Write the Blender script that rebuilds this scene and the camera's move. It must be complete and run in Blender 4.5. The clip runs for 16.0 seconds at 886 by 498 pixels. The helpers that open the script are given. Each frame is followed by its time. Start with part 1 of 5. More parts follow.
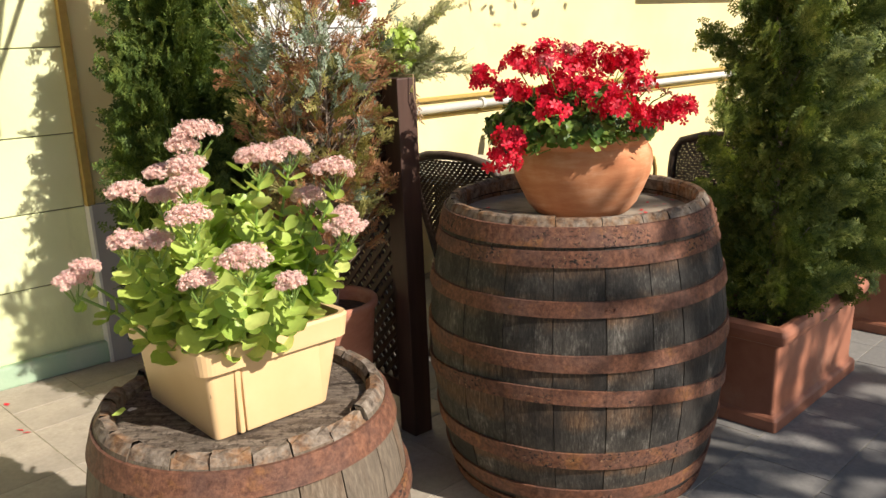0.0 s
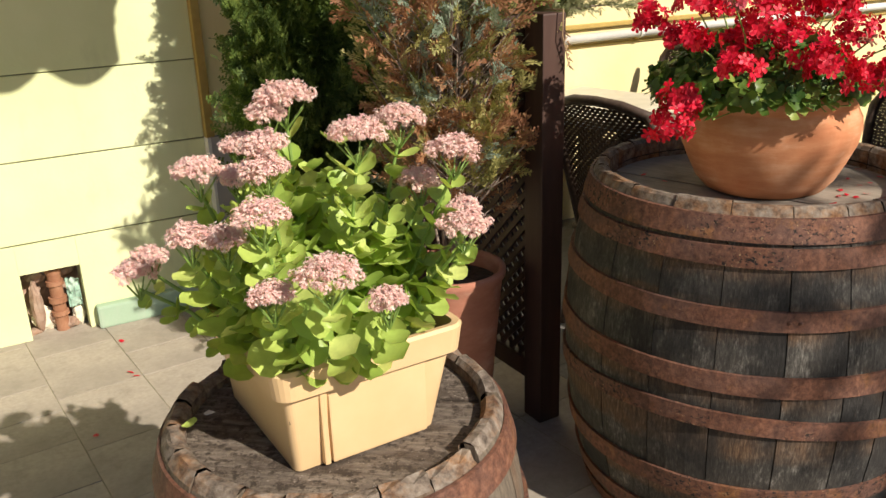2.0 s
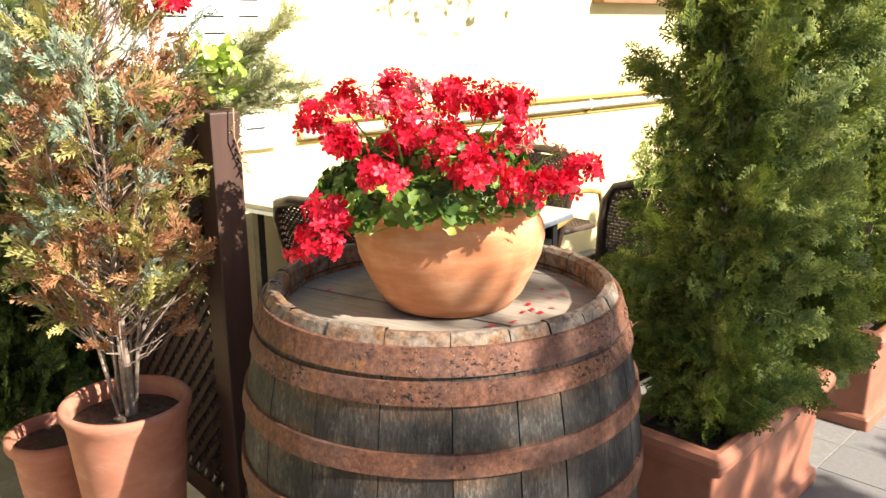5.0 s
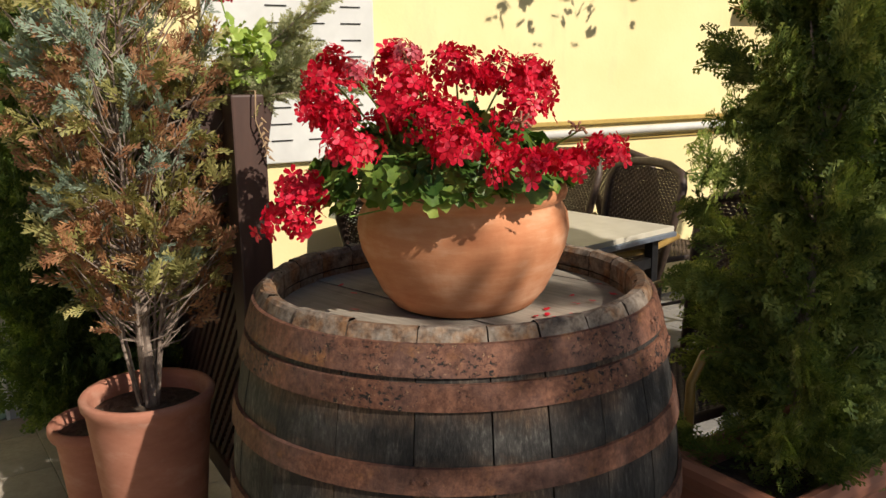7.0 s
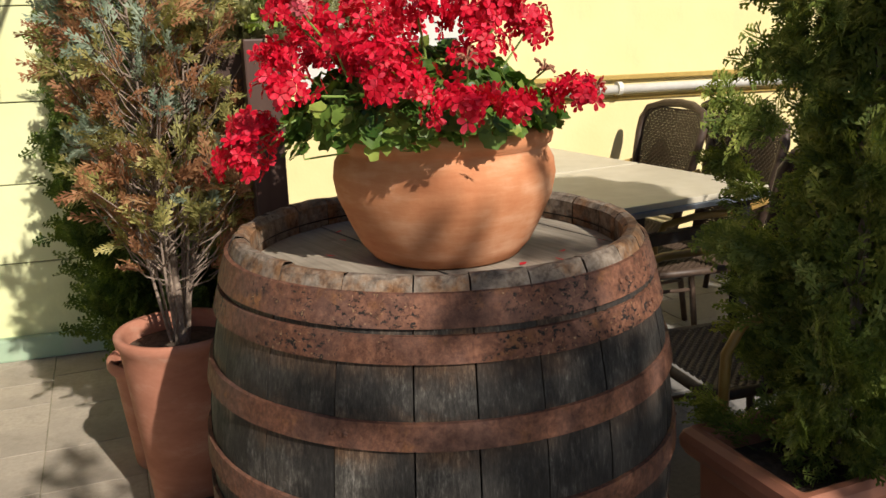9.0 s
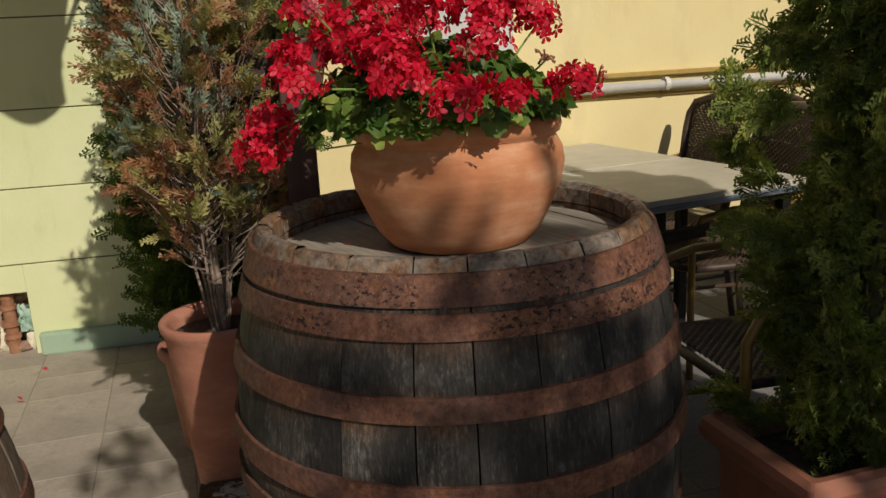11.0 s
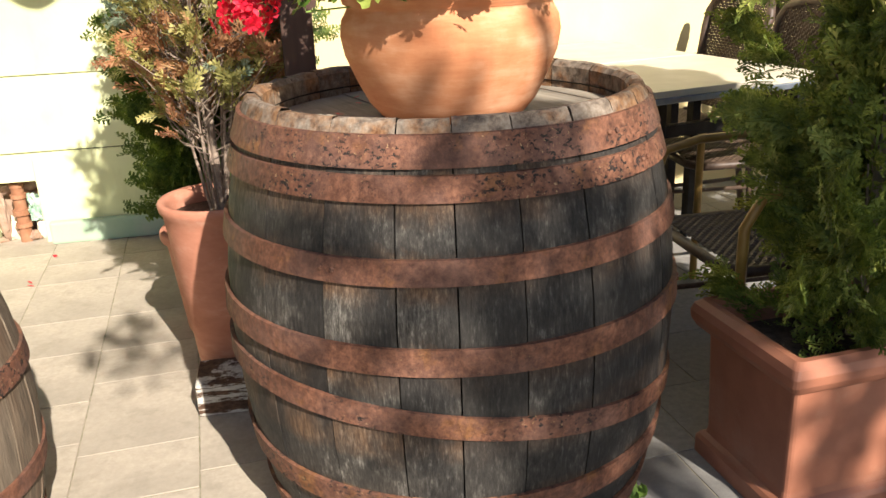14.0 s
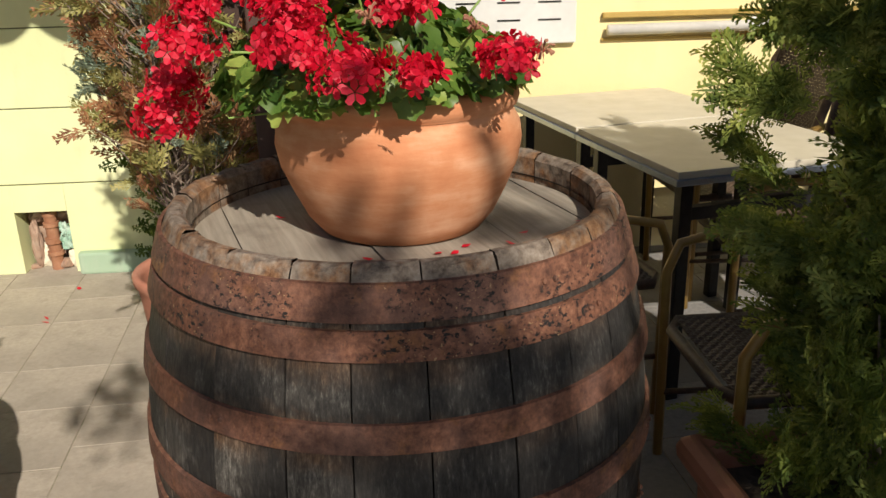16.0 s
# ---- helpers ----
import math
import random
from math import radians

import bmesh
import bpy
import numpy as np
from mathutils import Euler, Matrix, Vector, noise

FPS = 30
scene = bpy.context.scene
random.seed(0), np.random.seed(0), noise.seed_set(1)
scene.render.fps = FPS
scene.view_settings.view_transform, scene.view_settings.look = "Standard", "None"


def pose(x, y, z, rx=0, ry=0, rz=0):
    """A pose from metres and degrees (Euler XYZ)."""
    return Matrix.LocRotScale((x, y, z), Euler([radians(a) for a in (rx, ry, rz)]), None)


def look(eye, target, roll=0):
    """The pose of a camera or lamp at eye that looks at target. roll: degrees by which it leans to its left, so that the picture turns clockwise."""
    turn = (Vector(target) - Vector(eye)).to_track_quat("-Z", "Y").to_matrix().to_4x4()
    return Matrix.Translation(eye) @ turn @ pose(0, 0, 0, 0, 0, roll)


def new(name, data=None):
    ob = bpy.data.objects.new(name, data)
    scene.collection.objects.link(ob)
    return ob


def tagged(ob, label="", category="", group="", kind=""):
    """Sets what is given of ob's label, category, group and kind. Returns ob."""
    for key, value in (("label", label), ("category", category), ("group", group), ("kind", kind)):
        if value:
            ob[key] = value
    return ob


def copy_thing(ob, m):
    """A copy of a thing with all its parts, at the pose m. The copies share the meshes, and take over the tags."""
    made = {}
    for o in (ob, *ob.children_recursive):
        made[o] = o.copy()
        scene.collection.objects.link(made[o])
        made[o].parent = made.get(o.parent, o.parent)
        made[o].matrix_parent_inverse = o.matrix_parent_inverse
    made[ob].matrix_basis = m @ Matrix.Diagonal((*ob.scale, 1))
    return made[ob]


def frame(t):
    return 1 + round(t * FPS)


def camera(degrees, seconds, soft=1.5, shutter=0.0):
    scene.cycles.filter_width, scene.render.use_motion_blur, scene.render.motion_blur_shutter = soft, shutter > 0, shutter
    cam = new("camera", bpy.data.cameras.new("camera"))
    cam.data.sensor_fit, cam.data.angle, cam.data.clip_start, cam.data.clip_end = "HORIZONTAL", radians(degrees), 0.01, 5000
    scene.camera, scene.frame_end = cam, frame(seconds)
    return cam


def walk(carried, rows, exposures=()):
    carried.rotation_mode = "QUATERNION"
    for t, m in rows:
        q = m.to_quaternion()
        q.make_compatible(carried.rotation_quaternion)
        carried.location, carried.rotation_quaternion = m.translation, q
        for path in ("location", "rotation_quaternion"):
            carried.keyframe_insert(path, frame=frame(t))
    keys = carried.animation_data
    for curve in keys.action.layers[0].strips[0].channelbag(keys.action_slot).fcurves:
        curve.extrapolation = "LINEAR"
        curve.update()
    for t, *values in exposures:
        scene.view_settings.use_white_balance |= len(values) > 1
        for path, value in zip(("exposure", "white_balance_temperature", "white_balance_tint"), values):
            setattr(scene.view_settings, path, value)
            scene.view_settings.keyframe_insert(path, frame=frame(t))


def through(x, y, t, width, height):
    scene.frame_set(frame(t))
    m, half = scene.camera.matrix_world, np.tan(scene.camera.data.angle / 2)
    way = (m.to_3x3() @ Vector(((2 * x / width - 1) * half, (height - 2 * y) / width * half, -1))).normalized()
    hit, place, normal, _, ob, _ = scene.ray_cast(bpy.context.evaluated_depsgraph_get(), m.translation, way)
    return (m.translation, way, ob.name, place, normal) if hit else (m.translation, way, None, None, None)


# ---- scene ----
cam = camera(55.5, 16.0)
PATH = [
    (0, (0.396, -0.106, 1.488), (0.099, 1.808, 0.991), -2.4),
    (0.5, (0.35, 0.064, 1.501), (0.043, 1.971, 0.982), -2.3),
    (1, (0.298, 0.165, 1.512), (-0.113, 2.032, 0.923), -2.6),
    (1.5, (0.292, 0.242, 1.517), (-0.286, 2.039, 0.854), -2.5),
    (2, (0.316, 0.321, 1.533), (-0.286, 2.104, 0.857), -1.9),
    (2.5, (0.319, 0.349, 1.552), (-0.173, 2.175, 0.903), -1.9),
    (3, (0.397, 0.387, 1.567), (0.023, 2.25, 0.941), -2.7),
    (3.5, (0.495, 0.443, 1.559), (0.187, 2.326, 0.959), -3.1),
    (4, (0.539, 0.504, 1.551), (0.306, 2.408, 0.986), -2.9),
    (4.5, (0.606, 0.616, 1.538), (0.404, 2.536, 1.015), -0.7),
    (5, (0.683, 0.718, 1.54), (0.426, 2.637, 1.038), -0.5),
    (7.5, (1.099, 1.036, 1.379), (0.359, 2.850, 0.975), -0.4),
    (8, (1.197, 1.108, 1.380), (0.393, 2.902, 0.970), -0.2),
    (8.5, (1.245, 1.18, 1.371), (0.377, 2.917, 0.893), -1.6),
    (9, (1.34, 1.217, 1.348), (0.319, 2.862, 0.847), -1.7),
    (11.5, (1.485, 1.223, 1.315), (0.308, 2.757, 0.807), -2.6),
    (12, (1.49, 1.218, 1.275), (0.305, 2.717, 0.684), -1.8),
    (12.5, (1.485, 1.209, 1.246), (0.297, 2.69, 0.616), -1.0),
    (13, (1.486, 1.211, 1.227), (0.305, 2.68, 0.561), -1.7),
    (13.5, (1.505, 1.22, 1.215), (0.336, 2.694, 0.538), -2.0),
    (14, (1.534, 1.253, 1.229), (0.361, 2.727, 0.556), -2.3),
    (14.5, (1.553, 1.37, 1.236), (0.295, 2.777, 0.573), -2.4),
    (15, (1.578, 1.515, 1.264), (0.251, 2.857, 0.601), -1.7),
    (15.5, (1.608, 1.585, 1.331), (0.279, 2.92, 0.658), -1.8),
    (16, (1.59, 1.647, 1.394), (0.255, 2.974, 0.72), -1.4),
]
EXPOSURES = [(0.0, 0.6), (0.5, 0.25), (1.0, 0.42), (1.5, 0.92), (1.9, 0.42), (2.2, 0.38), (3.0, 0.45), (4.2, 1.2), (5.2, 1.55), (7.3, 0.05), (8.0, 0.2), (8.5, 0.55), (9.2, 0.0), (11.3, -0.6), (11.6, -0.2), (12.2, 0.5), (12.5, 0.77), (13.0, 0.97), (13.4, 1.60), (13.6, 1.56), (14.0, 1.08), (14.2, 1.1), (14.6, 1.05), (15.0, -0.4), (15.2, -0.1), (15.6, 0.05), (16.0, 0.15)]
walk(cam, [(t, look(eye, target, roll)) for t, eye, target, roll in PATH], EXPOSURES)

# ---- world and sun ----
SUN_AZ = radians(-25.0)
SUN_EL = radians(36.5)
world = bpy.data.worlds.new("sky")
scene.world = world
world.use_nodes = True
wn = world.node_tree.nodes
sky = wn.new("ShaderNodeTexSky")
sky.sky_type = "NISHITA"
sky.sun_disc = False
sky.sun_elevation = SUN_EL
sky.sun_rotation = math.pi / 2 - SUN_AZ
world.node_tree.links.new(sky.outputs[0], wn["Background"].inputs[0])
wn["Background"].inputs[1].default_value = 0.058
sun = new("sun", bpy.data.lights.new("sun", "SUN"))
sun.data.energy = 5.0
sun.data.angle = radians(0.6)
sun.data.color = (1.0, 0.905, 0.785)
SUN_DIR = Vector((math.cos(SUN_AZ) * math.cos(SUN_EL), math.sin(SUN_AZ) * math.cos(SUN_EL), math.sin(SUN_EL)))
sun.matrix_world = look(SUN_DIR * 20, (0, 0, 0))

# ---- materials ----


class Nodes:
    """Small wrapper to write node trees briefly."""

    def __init__(self, name):
        self.m = bpy.data.materials.new(name)
        self.m.use_nodes = True
        self.t = self.m.node_tree
        self.bsdf = self.t.nodes["Principled BSDF"]
        self.out = self.t.nodes["Material Output"]
        self.tc = self.t.nodes.new("ShaderNodeTexCoord")
        self.oi = self.t.nodes.new("ShaderNodeObjectInfo")

    def put(self, socket, v):
        if isinstance(v, bpy.types.NodeSocket):
            self.t.links.new(v, socket)
        elif isinstance(v, (tuple, list)) and len(v) == 3 and socket.type == "RGBA":
            socket.default_value = (*v, 1)
        else:
            socket.default_value = v

    def coords(self, scale=(1, 1, 1), jitter=0.0):
        mp = self.t.nodes.new("ShaderNodeMapping")
        self.put(mp.inputs["Vector"], self.tc.outputs["Object"])
        mp.inputs["Scale"].default_value = scale
        if jitter:
            self.put(mp.inputs["Location"], self.math("MULTIPLY", self.oi.outputs["Random"], jitter))
        return mp.outputs[0]

    def noise(self, vec, scale, detail=4, rough=0.55, dist=0.0):
        n = self.t.nodes.new("ShaderNodeTexNoise")
        self.put(n.inputs["Vector"], vec)
        n.inputs["Scale"].default_value = scale
        n.inputs["Detail"].default_value = detail
        n.inputs["Roughness"].default_value = rough
        n.inputs["Distortion"].default_value = dist
        return n.outputs["Fac"]

    def wave(self, vec, scale, dist=2.0, direction="Z"):
        n = self.t.nodes.new("ShaderNodeTexWave")
        n.bands_direction = direction
        self.put(n.inputs["Vector"], vec)
        n.inputs["Scale"].default_value = scale
        n.inputs["Distortion"].default_value = dist
        return n.outputs["Fac"]

    def voronoi(self, vec, scale):
        n = self.t.nodes.new("ShaderNodeTexVoronoi")
        self.put(n.inputs["Vector"], vec)
        n.inputs["Scale"].default_value = scale
        return n.outputs["Distance"]

    def ramp(self, fac, *stops):
        r = self.t.nodes.new("ShaderNodeValToRGB")
        self.put(r.inputs[0], fac)
        el = r.color_ramp.elements
        while len(el) < len(stops):
            el.new(0.5)
        for e, (p, c) in zip(el, stops):
            e.position = p
            e.color = (c, c, c, 1) if isinstance(c, (int, float)) else (*c, 1)
        return r.outputs[0]

    def mix(self, fac, a, b, mode="MIX"):
        n = self.t.nodes.new("ShaderNodeMix")
        n.data_type = "RGBA"
        n.blend_type = mode
        self.put(n.inputs[0], fac)
        self.put(n.inputs[6], a)
        self.put(n.inputs[7], b)
        return n.outputs[2]

    def math(self, op, a, b=0.0):
        n = self.t.nodes.new("ShaderNodeMath")
        n.operation = op
        self.put(n.inputs[0], a)
        self.put(n.inputs[1], b)
        return n.outputs[0]

    def island(self):
        return self.t.nodes.new("ShaderNodeNewGeometry").outputs["Random Per Island"]

    def done(self, color, rough=0.7, metal=0.0, bump=None, strength=0.3, dist=0.004, spec=0.4):
        self.put(self.bsdf.inputs["Base Color"], color)
        self.put(self.bsdf.inputs["Roughness"], rough)
        self.put(self.bsdf.inputs["Metallic"], metal)
        self.put(self.bsdf.inputs["Specular IOR Level"], spec)
        if bump is not None:
            b = self.t.nodes.new("ShaderNodeBump")
            b.inputs["Strength"].default_value = strength
            b.inputs["Distance"].default_value = dist
            self.put(b.inputs["Height"], bump)
            self.put(self.bsdf.inputs["Normal"], b.outputs[0])
        return self.m

    def leafy(self, color, rough=0.5, through=0.3, tint=(1.0, 1.0, 0.55), spec=0.35):
        """Thin leaf: some of the light passes through."""
        self.put(self.bsdf.inputs["Base Color"], color)
        self.put(self.bsdf.inputs["Roughness"], rough)
        self.put(self.bsdf.inputs["Specular IOR Level"], spec)
        tr = self.t.nodes.new("ShaderNodeBsdfTranslucent")
        self.put(tr.inputs[0], self.mix(1.0, color, tint, "MULTIPLY"))
        mx = self.t.nodes.new("ShaderNodeMixShader")
        mx.inputs[0].default_value = through
        self.t.links.new(self.bsdf.outputs[0], mx.inputs[1])
        self.t.links.new(tr.outputs[0], mx.inputs[2])
        self.t.links.new(mx.outputs[0], self.out.inputs[0])
        return self.m


def plaster(name, base, dark, pale):
    n = Nodes(name)
    v = n.coords()
    big = n.noise(v, 1.3, 5)
    fine = n.noise(v, 60, 3)
    c = n.mix(n.ramp(big, (0.35, 0.0), (0.62, 1.0)), base, pale)
    stain = n.noise(n.coords((1, 1, 0.35)), 3.2, 6, 0.65)
    c = n.mix(n.ramp(stain, (0.55, 0.0), (0.75, 0.7)), c, dark)
    return n.done(c, 0.85, 0, n.math("ADD", fine, n.math("MULTIPLY", n.noise(v, 9, 4), 1.5)), 0.25, 0.003, 0.2)


def simple(name, a, b, rough=0.7, scale=20.0, metal=0.0, strength=0.25, dist=0.002, spec=0.4, stretch=(1, 1, 1)):
    n = Nodes(name)
    v = n.coords(stretch, 7.0)
    f = n.noise(v, scale, 6, 0.6)
    g = n.noise(v, scale * 0.17, 4)
    c = n.mix(n.ramp(f, (0.3, 0.0), (0.7, 1.0)), a, b)
    c = n.mix(n.ramp(g, (0.4, 0.0), (0.75, 0.45)), c, tuple(x * 0.7 for x in a))
    return n.done(c, rough, metal, f, strength, dist, spec)


M = {}
M["green_plaster"] = plaster("green_plaster", (0.62, 0.66, 0.36), (0.44, 0.47, 0.27), (0.72, 0.74, 0.45))
M["yellow_plaster"] = plaster("yellow_plaster", (0.76, 0.63, 0.32), (0.64, 0.54, 0.31), (0.81, 0.70, 0.38))
M["cream_plaster"] = plaster("cream_plaster", (0.70, 0.64, 0.48), (0.55, 0.50, 0.40), (0.76, 0.71, 0.56))
M["green_plinth"] = plaster("green_plinth", (0.30, 0.42, 0.30), (0.45, 0.47, 0.40), (0.36, 0.47, 0.34))
M["grey_plinth"] = plaster("grey_plinth", (0.36, 0.33, 0.32), (0.24, 0.22, 0.21), (0.42, 0.40, 0.38))
M["rag_green"] = simple("rag_green", (0.10, 0.32, 0.20), (0.55, 0.62, 0.55), 0.8, 9)
M["groove"] = simple("groove", (0.16, 0.17, 0.10), (0.24, 0.24, 0.14), 0.9, 40)
M["ochre"] = simple("ochre", (0.40, 0.27, 0.07), (0.50, 0.35, 0.10), 0.7, 30)
M["awning"] = simple("awning", (0.35, 0.10, 0.07), (0.42, 0.13, 0.09), 0.8, 60)
M["white_paint"] = simple("white_paint", (0.72, 0.70, 0.64), (0.80, 0.78, 0.72), 0.5, 30)
M["grey_panel"] = simple("grey_panel", (0.60, 0.60, 0.57), (0.66, 0.66, 0.63), 0.55, 15)
M["dark_gap"] = simple("dark_gap", (0.012, 0.011, 0.010), (0.02, 0.018, 0.016), 0.9, 30)
M["rough_brick"] = simple("rough_brick", (0.30, 0.17, 0.11), (0.46, 0.36, 0.28), 0.95, 14, strength=0.8, dist=0.01)
M["rust_pipe"] = simple("rust_pipe", (0.28, 0.12, 0.06), (0.42, 0.22, 0.13), 0.85, 25, strength=0.4)
M["bark"] = simple("bark", (0.22, 0.17, 0.13), (0.36, 0.30, 0.25), 0.9, 60, strength=0.6, stretch=(1, 1, 0.2))
M["twig"] = simple("twig", (0.16, 0.115, 0.09), (0.40, 0.32, 0.255), 0.9, 60)
M["soil"] = simple("soil", (0.05, 0.035, 0.025), (0.14, 0.10, 0.07), 0.95, 40, strength=1.0, dist=0.015)
M["brown_wood"] = simple("brown_wood", (0.045, 0.024, 0.018), (0.095, 0.050, 0.037), 0.55, 18, strength=0.25, stretch=(1, 1, 0.1))
M["wicker"] = simple("wicker", (0.055, 0.035, 0.026), (0.11, 0.075, 0.055), 0.5, 60)
M["bamboo"] = simple("bamboo", (0.29, 0.175, 0.05), (0.40, 0.26, 0.08), 0.35, 20)
M["black_metal"] = simple("black_metal", (0.02, 0.02, 0.022), (0.04, 0.04, 0.042), 0.4, 30, 0.6)
M["table_slab"] = simple("table_slab", (0.50, 0.46, 0.36), (0.60, 0.56, 0.46), 0.45, 10)
M["table_edge"] = simple("table_edge", (0.30, 0.36, 0.46), (0.40, 0.45, 0.54), 0.3, 30, 0.7)
M["crate"] = simple("crate", (0.66, 0.45, 0.235), (0.71, 0.505, 0.28), 0.42, 9, strength=0.08)
M["green_stem"] = simple("green_stem", (0.16, 0.26, 0.05), (0.24, 0.36, 0.09), 0.5, 40)
M["roof_wood"] = simple("roof_wood", (0.20, 0.10, 0.05), (0.30, 0.16, 0.08), 0.6, 12)
M["window_glass"] = simple("window_glass", (0.03, 0.04, 0.05), (0.04, 0.05, 0.06), 0.08, 3, strength=0.0)

# stave oak: weathered grey, soot stains, rust runs under the hoops
n = Nodes("stave_oak")
grain = n.noise(n.coords((1, 1, 0.22), 9.0), 150, 7, 0.75)
hair = n.noise(n.coords((1, 1, 0.07), 13.0), 420, 3, 0.6)
scuff = n.noise(n.coords((1, 1, 0.7), 4.0), 12, 8, 0.78)
wash = n.noise(n.coords((0.8, 0.8, 1.1), 2.0), 11, 7, 0.72)
soot = n.noise(n.coords((1, 1, 0.8), 17.0), 5, 5, 0.6)
c = n.ramp(grain, (0.32, (0.019, 0.0175, 0.016)), (0.52, (0.052, 0.048, 0.042)), (0.70, (0.115, 0.106, 0.093)))
pale = n.ramp(grain, (0.36, (0.040, 0.037, 0.033)), (0.52, (0.15, 0.14, 0.123)), (0.64, (0.36, 0.34, 0.30)))
c = n.mix(n.ramp(scuff, (0.50, 0.0), (0.62, 0.85)), c, pale)
c = n.mix(n.math("MULTIPLY", n.ramp(hair, (0.57, 0.0), (0.66, 1.0)), n.ramp(scuff, (0.46, 0.05), (0.60, 0.45))), c, (0.36, 0.34, 0.30))
c = n.mix(n.ramp(soot, (0.47, 0.0), (0.58, 0.88)), c, n.ramp(grain, (0.40, (0.009, 0.0085, 0.0085)), (0.66, (0.030, 0.028, 0.026))))
sep = n.t.nodes.new("ShaderNodeSeparateXYZ")
n.put(sep.inputs[0], n.tc.outputs["Object"])
level = n.math("ADD", sep.outputs[2], n.math("MULTIPLY", n.math("SUBTRACT", wash, 0.5), 0.09))
stops = [(0.0, 0.9), (0.17, 0.1)]
for hz_ in (0.195, 0.372, 0.515, 0.684, 0.824):
    stops += [(hz_ - 0.045, 0.0), (hz_ - 0.012, 0.8), (hz_ + 0.02, 0.8), (hz_ + 0.050, 0.7), (hz_ + 0.062, 0.05)]
stops += [(0.93, 0.9), (1.0, 0.9)]
run = n.math("MULTIPLY", n.ramp(level, *sorted(stops)), n.ramp(soot, (0.40, 1.0), (0.58, 0.12)))
c = n.mix(run, c, n.ramp(grain, (0.36, (0.075, 0.036, 0.017)), (0.52, (0.16, 0.085, 0.042)), (0.68, (0.31, 0.185, 0.095))))
# one whole side darkened: its sooty staves, with shade also put into the colour
char_and_shade = n.math("ADD", n.math("ADD", n.math("MULTIPLY", sep.outputs[0], 0.50), n.math("MULTIPLY", sep.outputs[1], 0.866)), n.math("MULTIPLY", n.math("SUBTRACT", soot, 0.5), 0.55))
c = n.mix(n.ramp(char_and_shade, (0.22, 0.0), (0.42, 0.72)), c, n.ramp(grain, (0.38, (0.010, 0.0095, 0.0095)), (0.58, (0.026, 0.025, 0.024)), (0.70, (0.10, 0.097, 0.092))))
c = n.mix(n.math("MULTIPLY", n.oi.outputs["Random"], 0.35), c, (0.024, 0.022, 0.020))
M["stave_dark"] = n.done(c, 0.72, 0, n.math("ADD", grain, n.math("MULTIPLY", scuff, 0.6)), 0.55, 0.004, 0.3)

n = Nodes("stave_pale")
v = n.coords((1, 1, 0.07), 9.0)
grain = n.noise(v, 120, 6, 0.7)
flow = n.noise(n.coords((1, 1, 0.3), 5.0), 8, 5, 0.6)
c = n.ramp(grain, (0.3, (0.06, 0.045, 0.032)), (0.55, (0.165, 0.128, 0.092)), (0.75, (0.28, 0.228, 0.168)))
c = n.mix(n.ramp(flow, (0.5, 0.0), (0.7, 0.6)), c, (0.13, 0.068, 0.036))
c = n.mix(n.math("MULTIPLY", n.oi.outputs["Random"], 0.45), c, (0.115, 0.098, 0.078))
M["stave_pale"] = n.done(c, 0.8, 0, grain, 0.7, 0.004, 0.3)

n = Nodes("hoop_rust")
v = n.coords((1, 1, 1), 3.0)
f = n.noise(v, 60, 8, 0.75)
g = n.noise(v, 6, 6, 0.65)
c = n.ramp(f, (0.34, (0.07, 0.030, 0.019)), (0.52, (0.165, 0.072, 0.044)), (0.70, (0.28, 0.135, 0.080)))
c = n.mix(n.ramp(g, (0.45, 0.0), (0.60, 0.8)), c, n.ramp(f, (0.35, (0.075, 0.040, 0.032)), (0.68, (0.165, 0.088, 0.066))))
c = n.mix(n.ramp(n.noise(n.coords((1, 1, 1), 23.0), 9, 6, 0.7), (0.56, 0.0), (0.66, 0.75)), c, n.ramp(f, (0.38, (0.13, 0.055, 0.02)), (0.66, (0.32, 0.15, 0.055))))
flake = n.ramp(n.noise(n.coords((1, 1, 1.5), 11.0), 75, 5, 0.7), (0.55, 0.0), (0.58, 1.0))
where = n.math("MULTIPLY", n.ramp(n.noise(n.coords((1, 1, 1), 6.0), 6, 6, 0.7), (0.45, 0.0), (0.54, 1.0)), n.ramp(n.oi.outputs["Random"], (0.25, 0.15), (0.6, 1.0)))
c = n.mix(n.math("MULTIPLY", flake, where), c, (0.02, 0.017, 0.016))
glint = n.ramp(n.noise(n.coords((1, 1, 1), 15.0), 120, 4, 0.8), (0.63, 0.0), (0.66, 1.0))
c = n.mix(n.math("MULTIPLY", glint, n.math("ADD", n.math("MULTIPLY", where, 0.8), 0.08)), c, (0.44, 0.30, 0.16))
M["hoop_rust"] = n.done(c, 0.72, 0.1, n.math("SUBTRACT", f, n.math("MULTIPLY", n.math("MULTIPLY", flake, where), 0.8)), 0.6, 0.004, 0.3)

n = Nodes("head_boards")
v = n.coords((0.06, 1, 1), 5.0)
grain = n.noise(v, 90, 6, 0.65)
c = n.ramp(grain, (0.3, (0.25, 0.215, 0.17)), (0.7, (0.36, 0.32, 0.26)))
c = n.mix(n.ramp(n.noise(n.coords(), 7, 5), (0.52, 0.0), (0.72, 0.7)), c, (0.13, 0.11, 0.09))
M["head_boards"] = n.done(c, 0.85, 0, grain, 0.5, 0.003, 0.25)

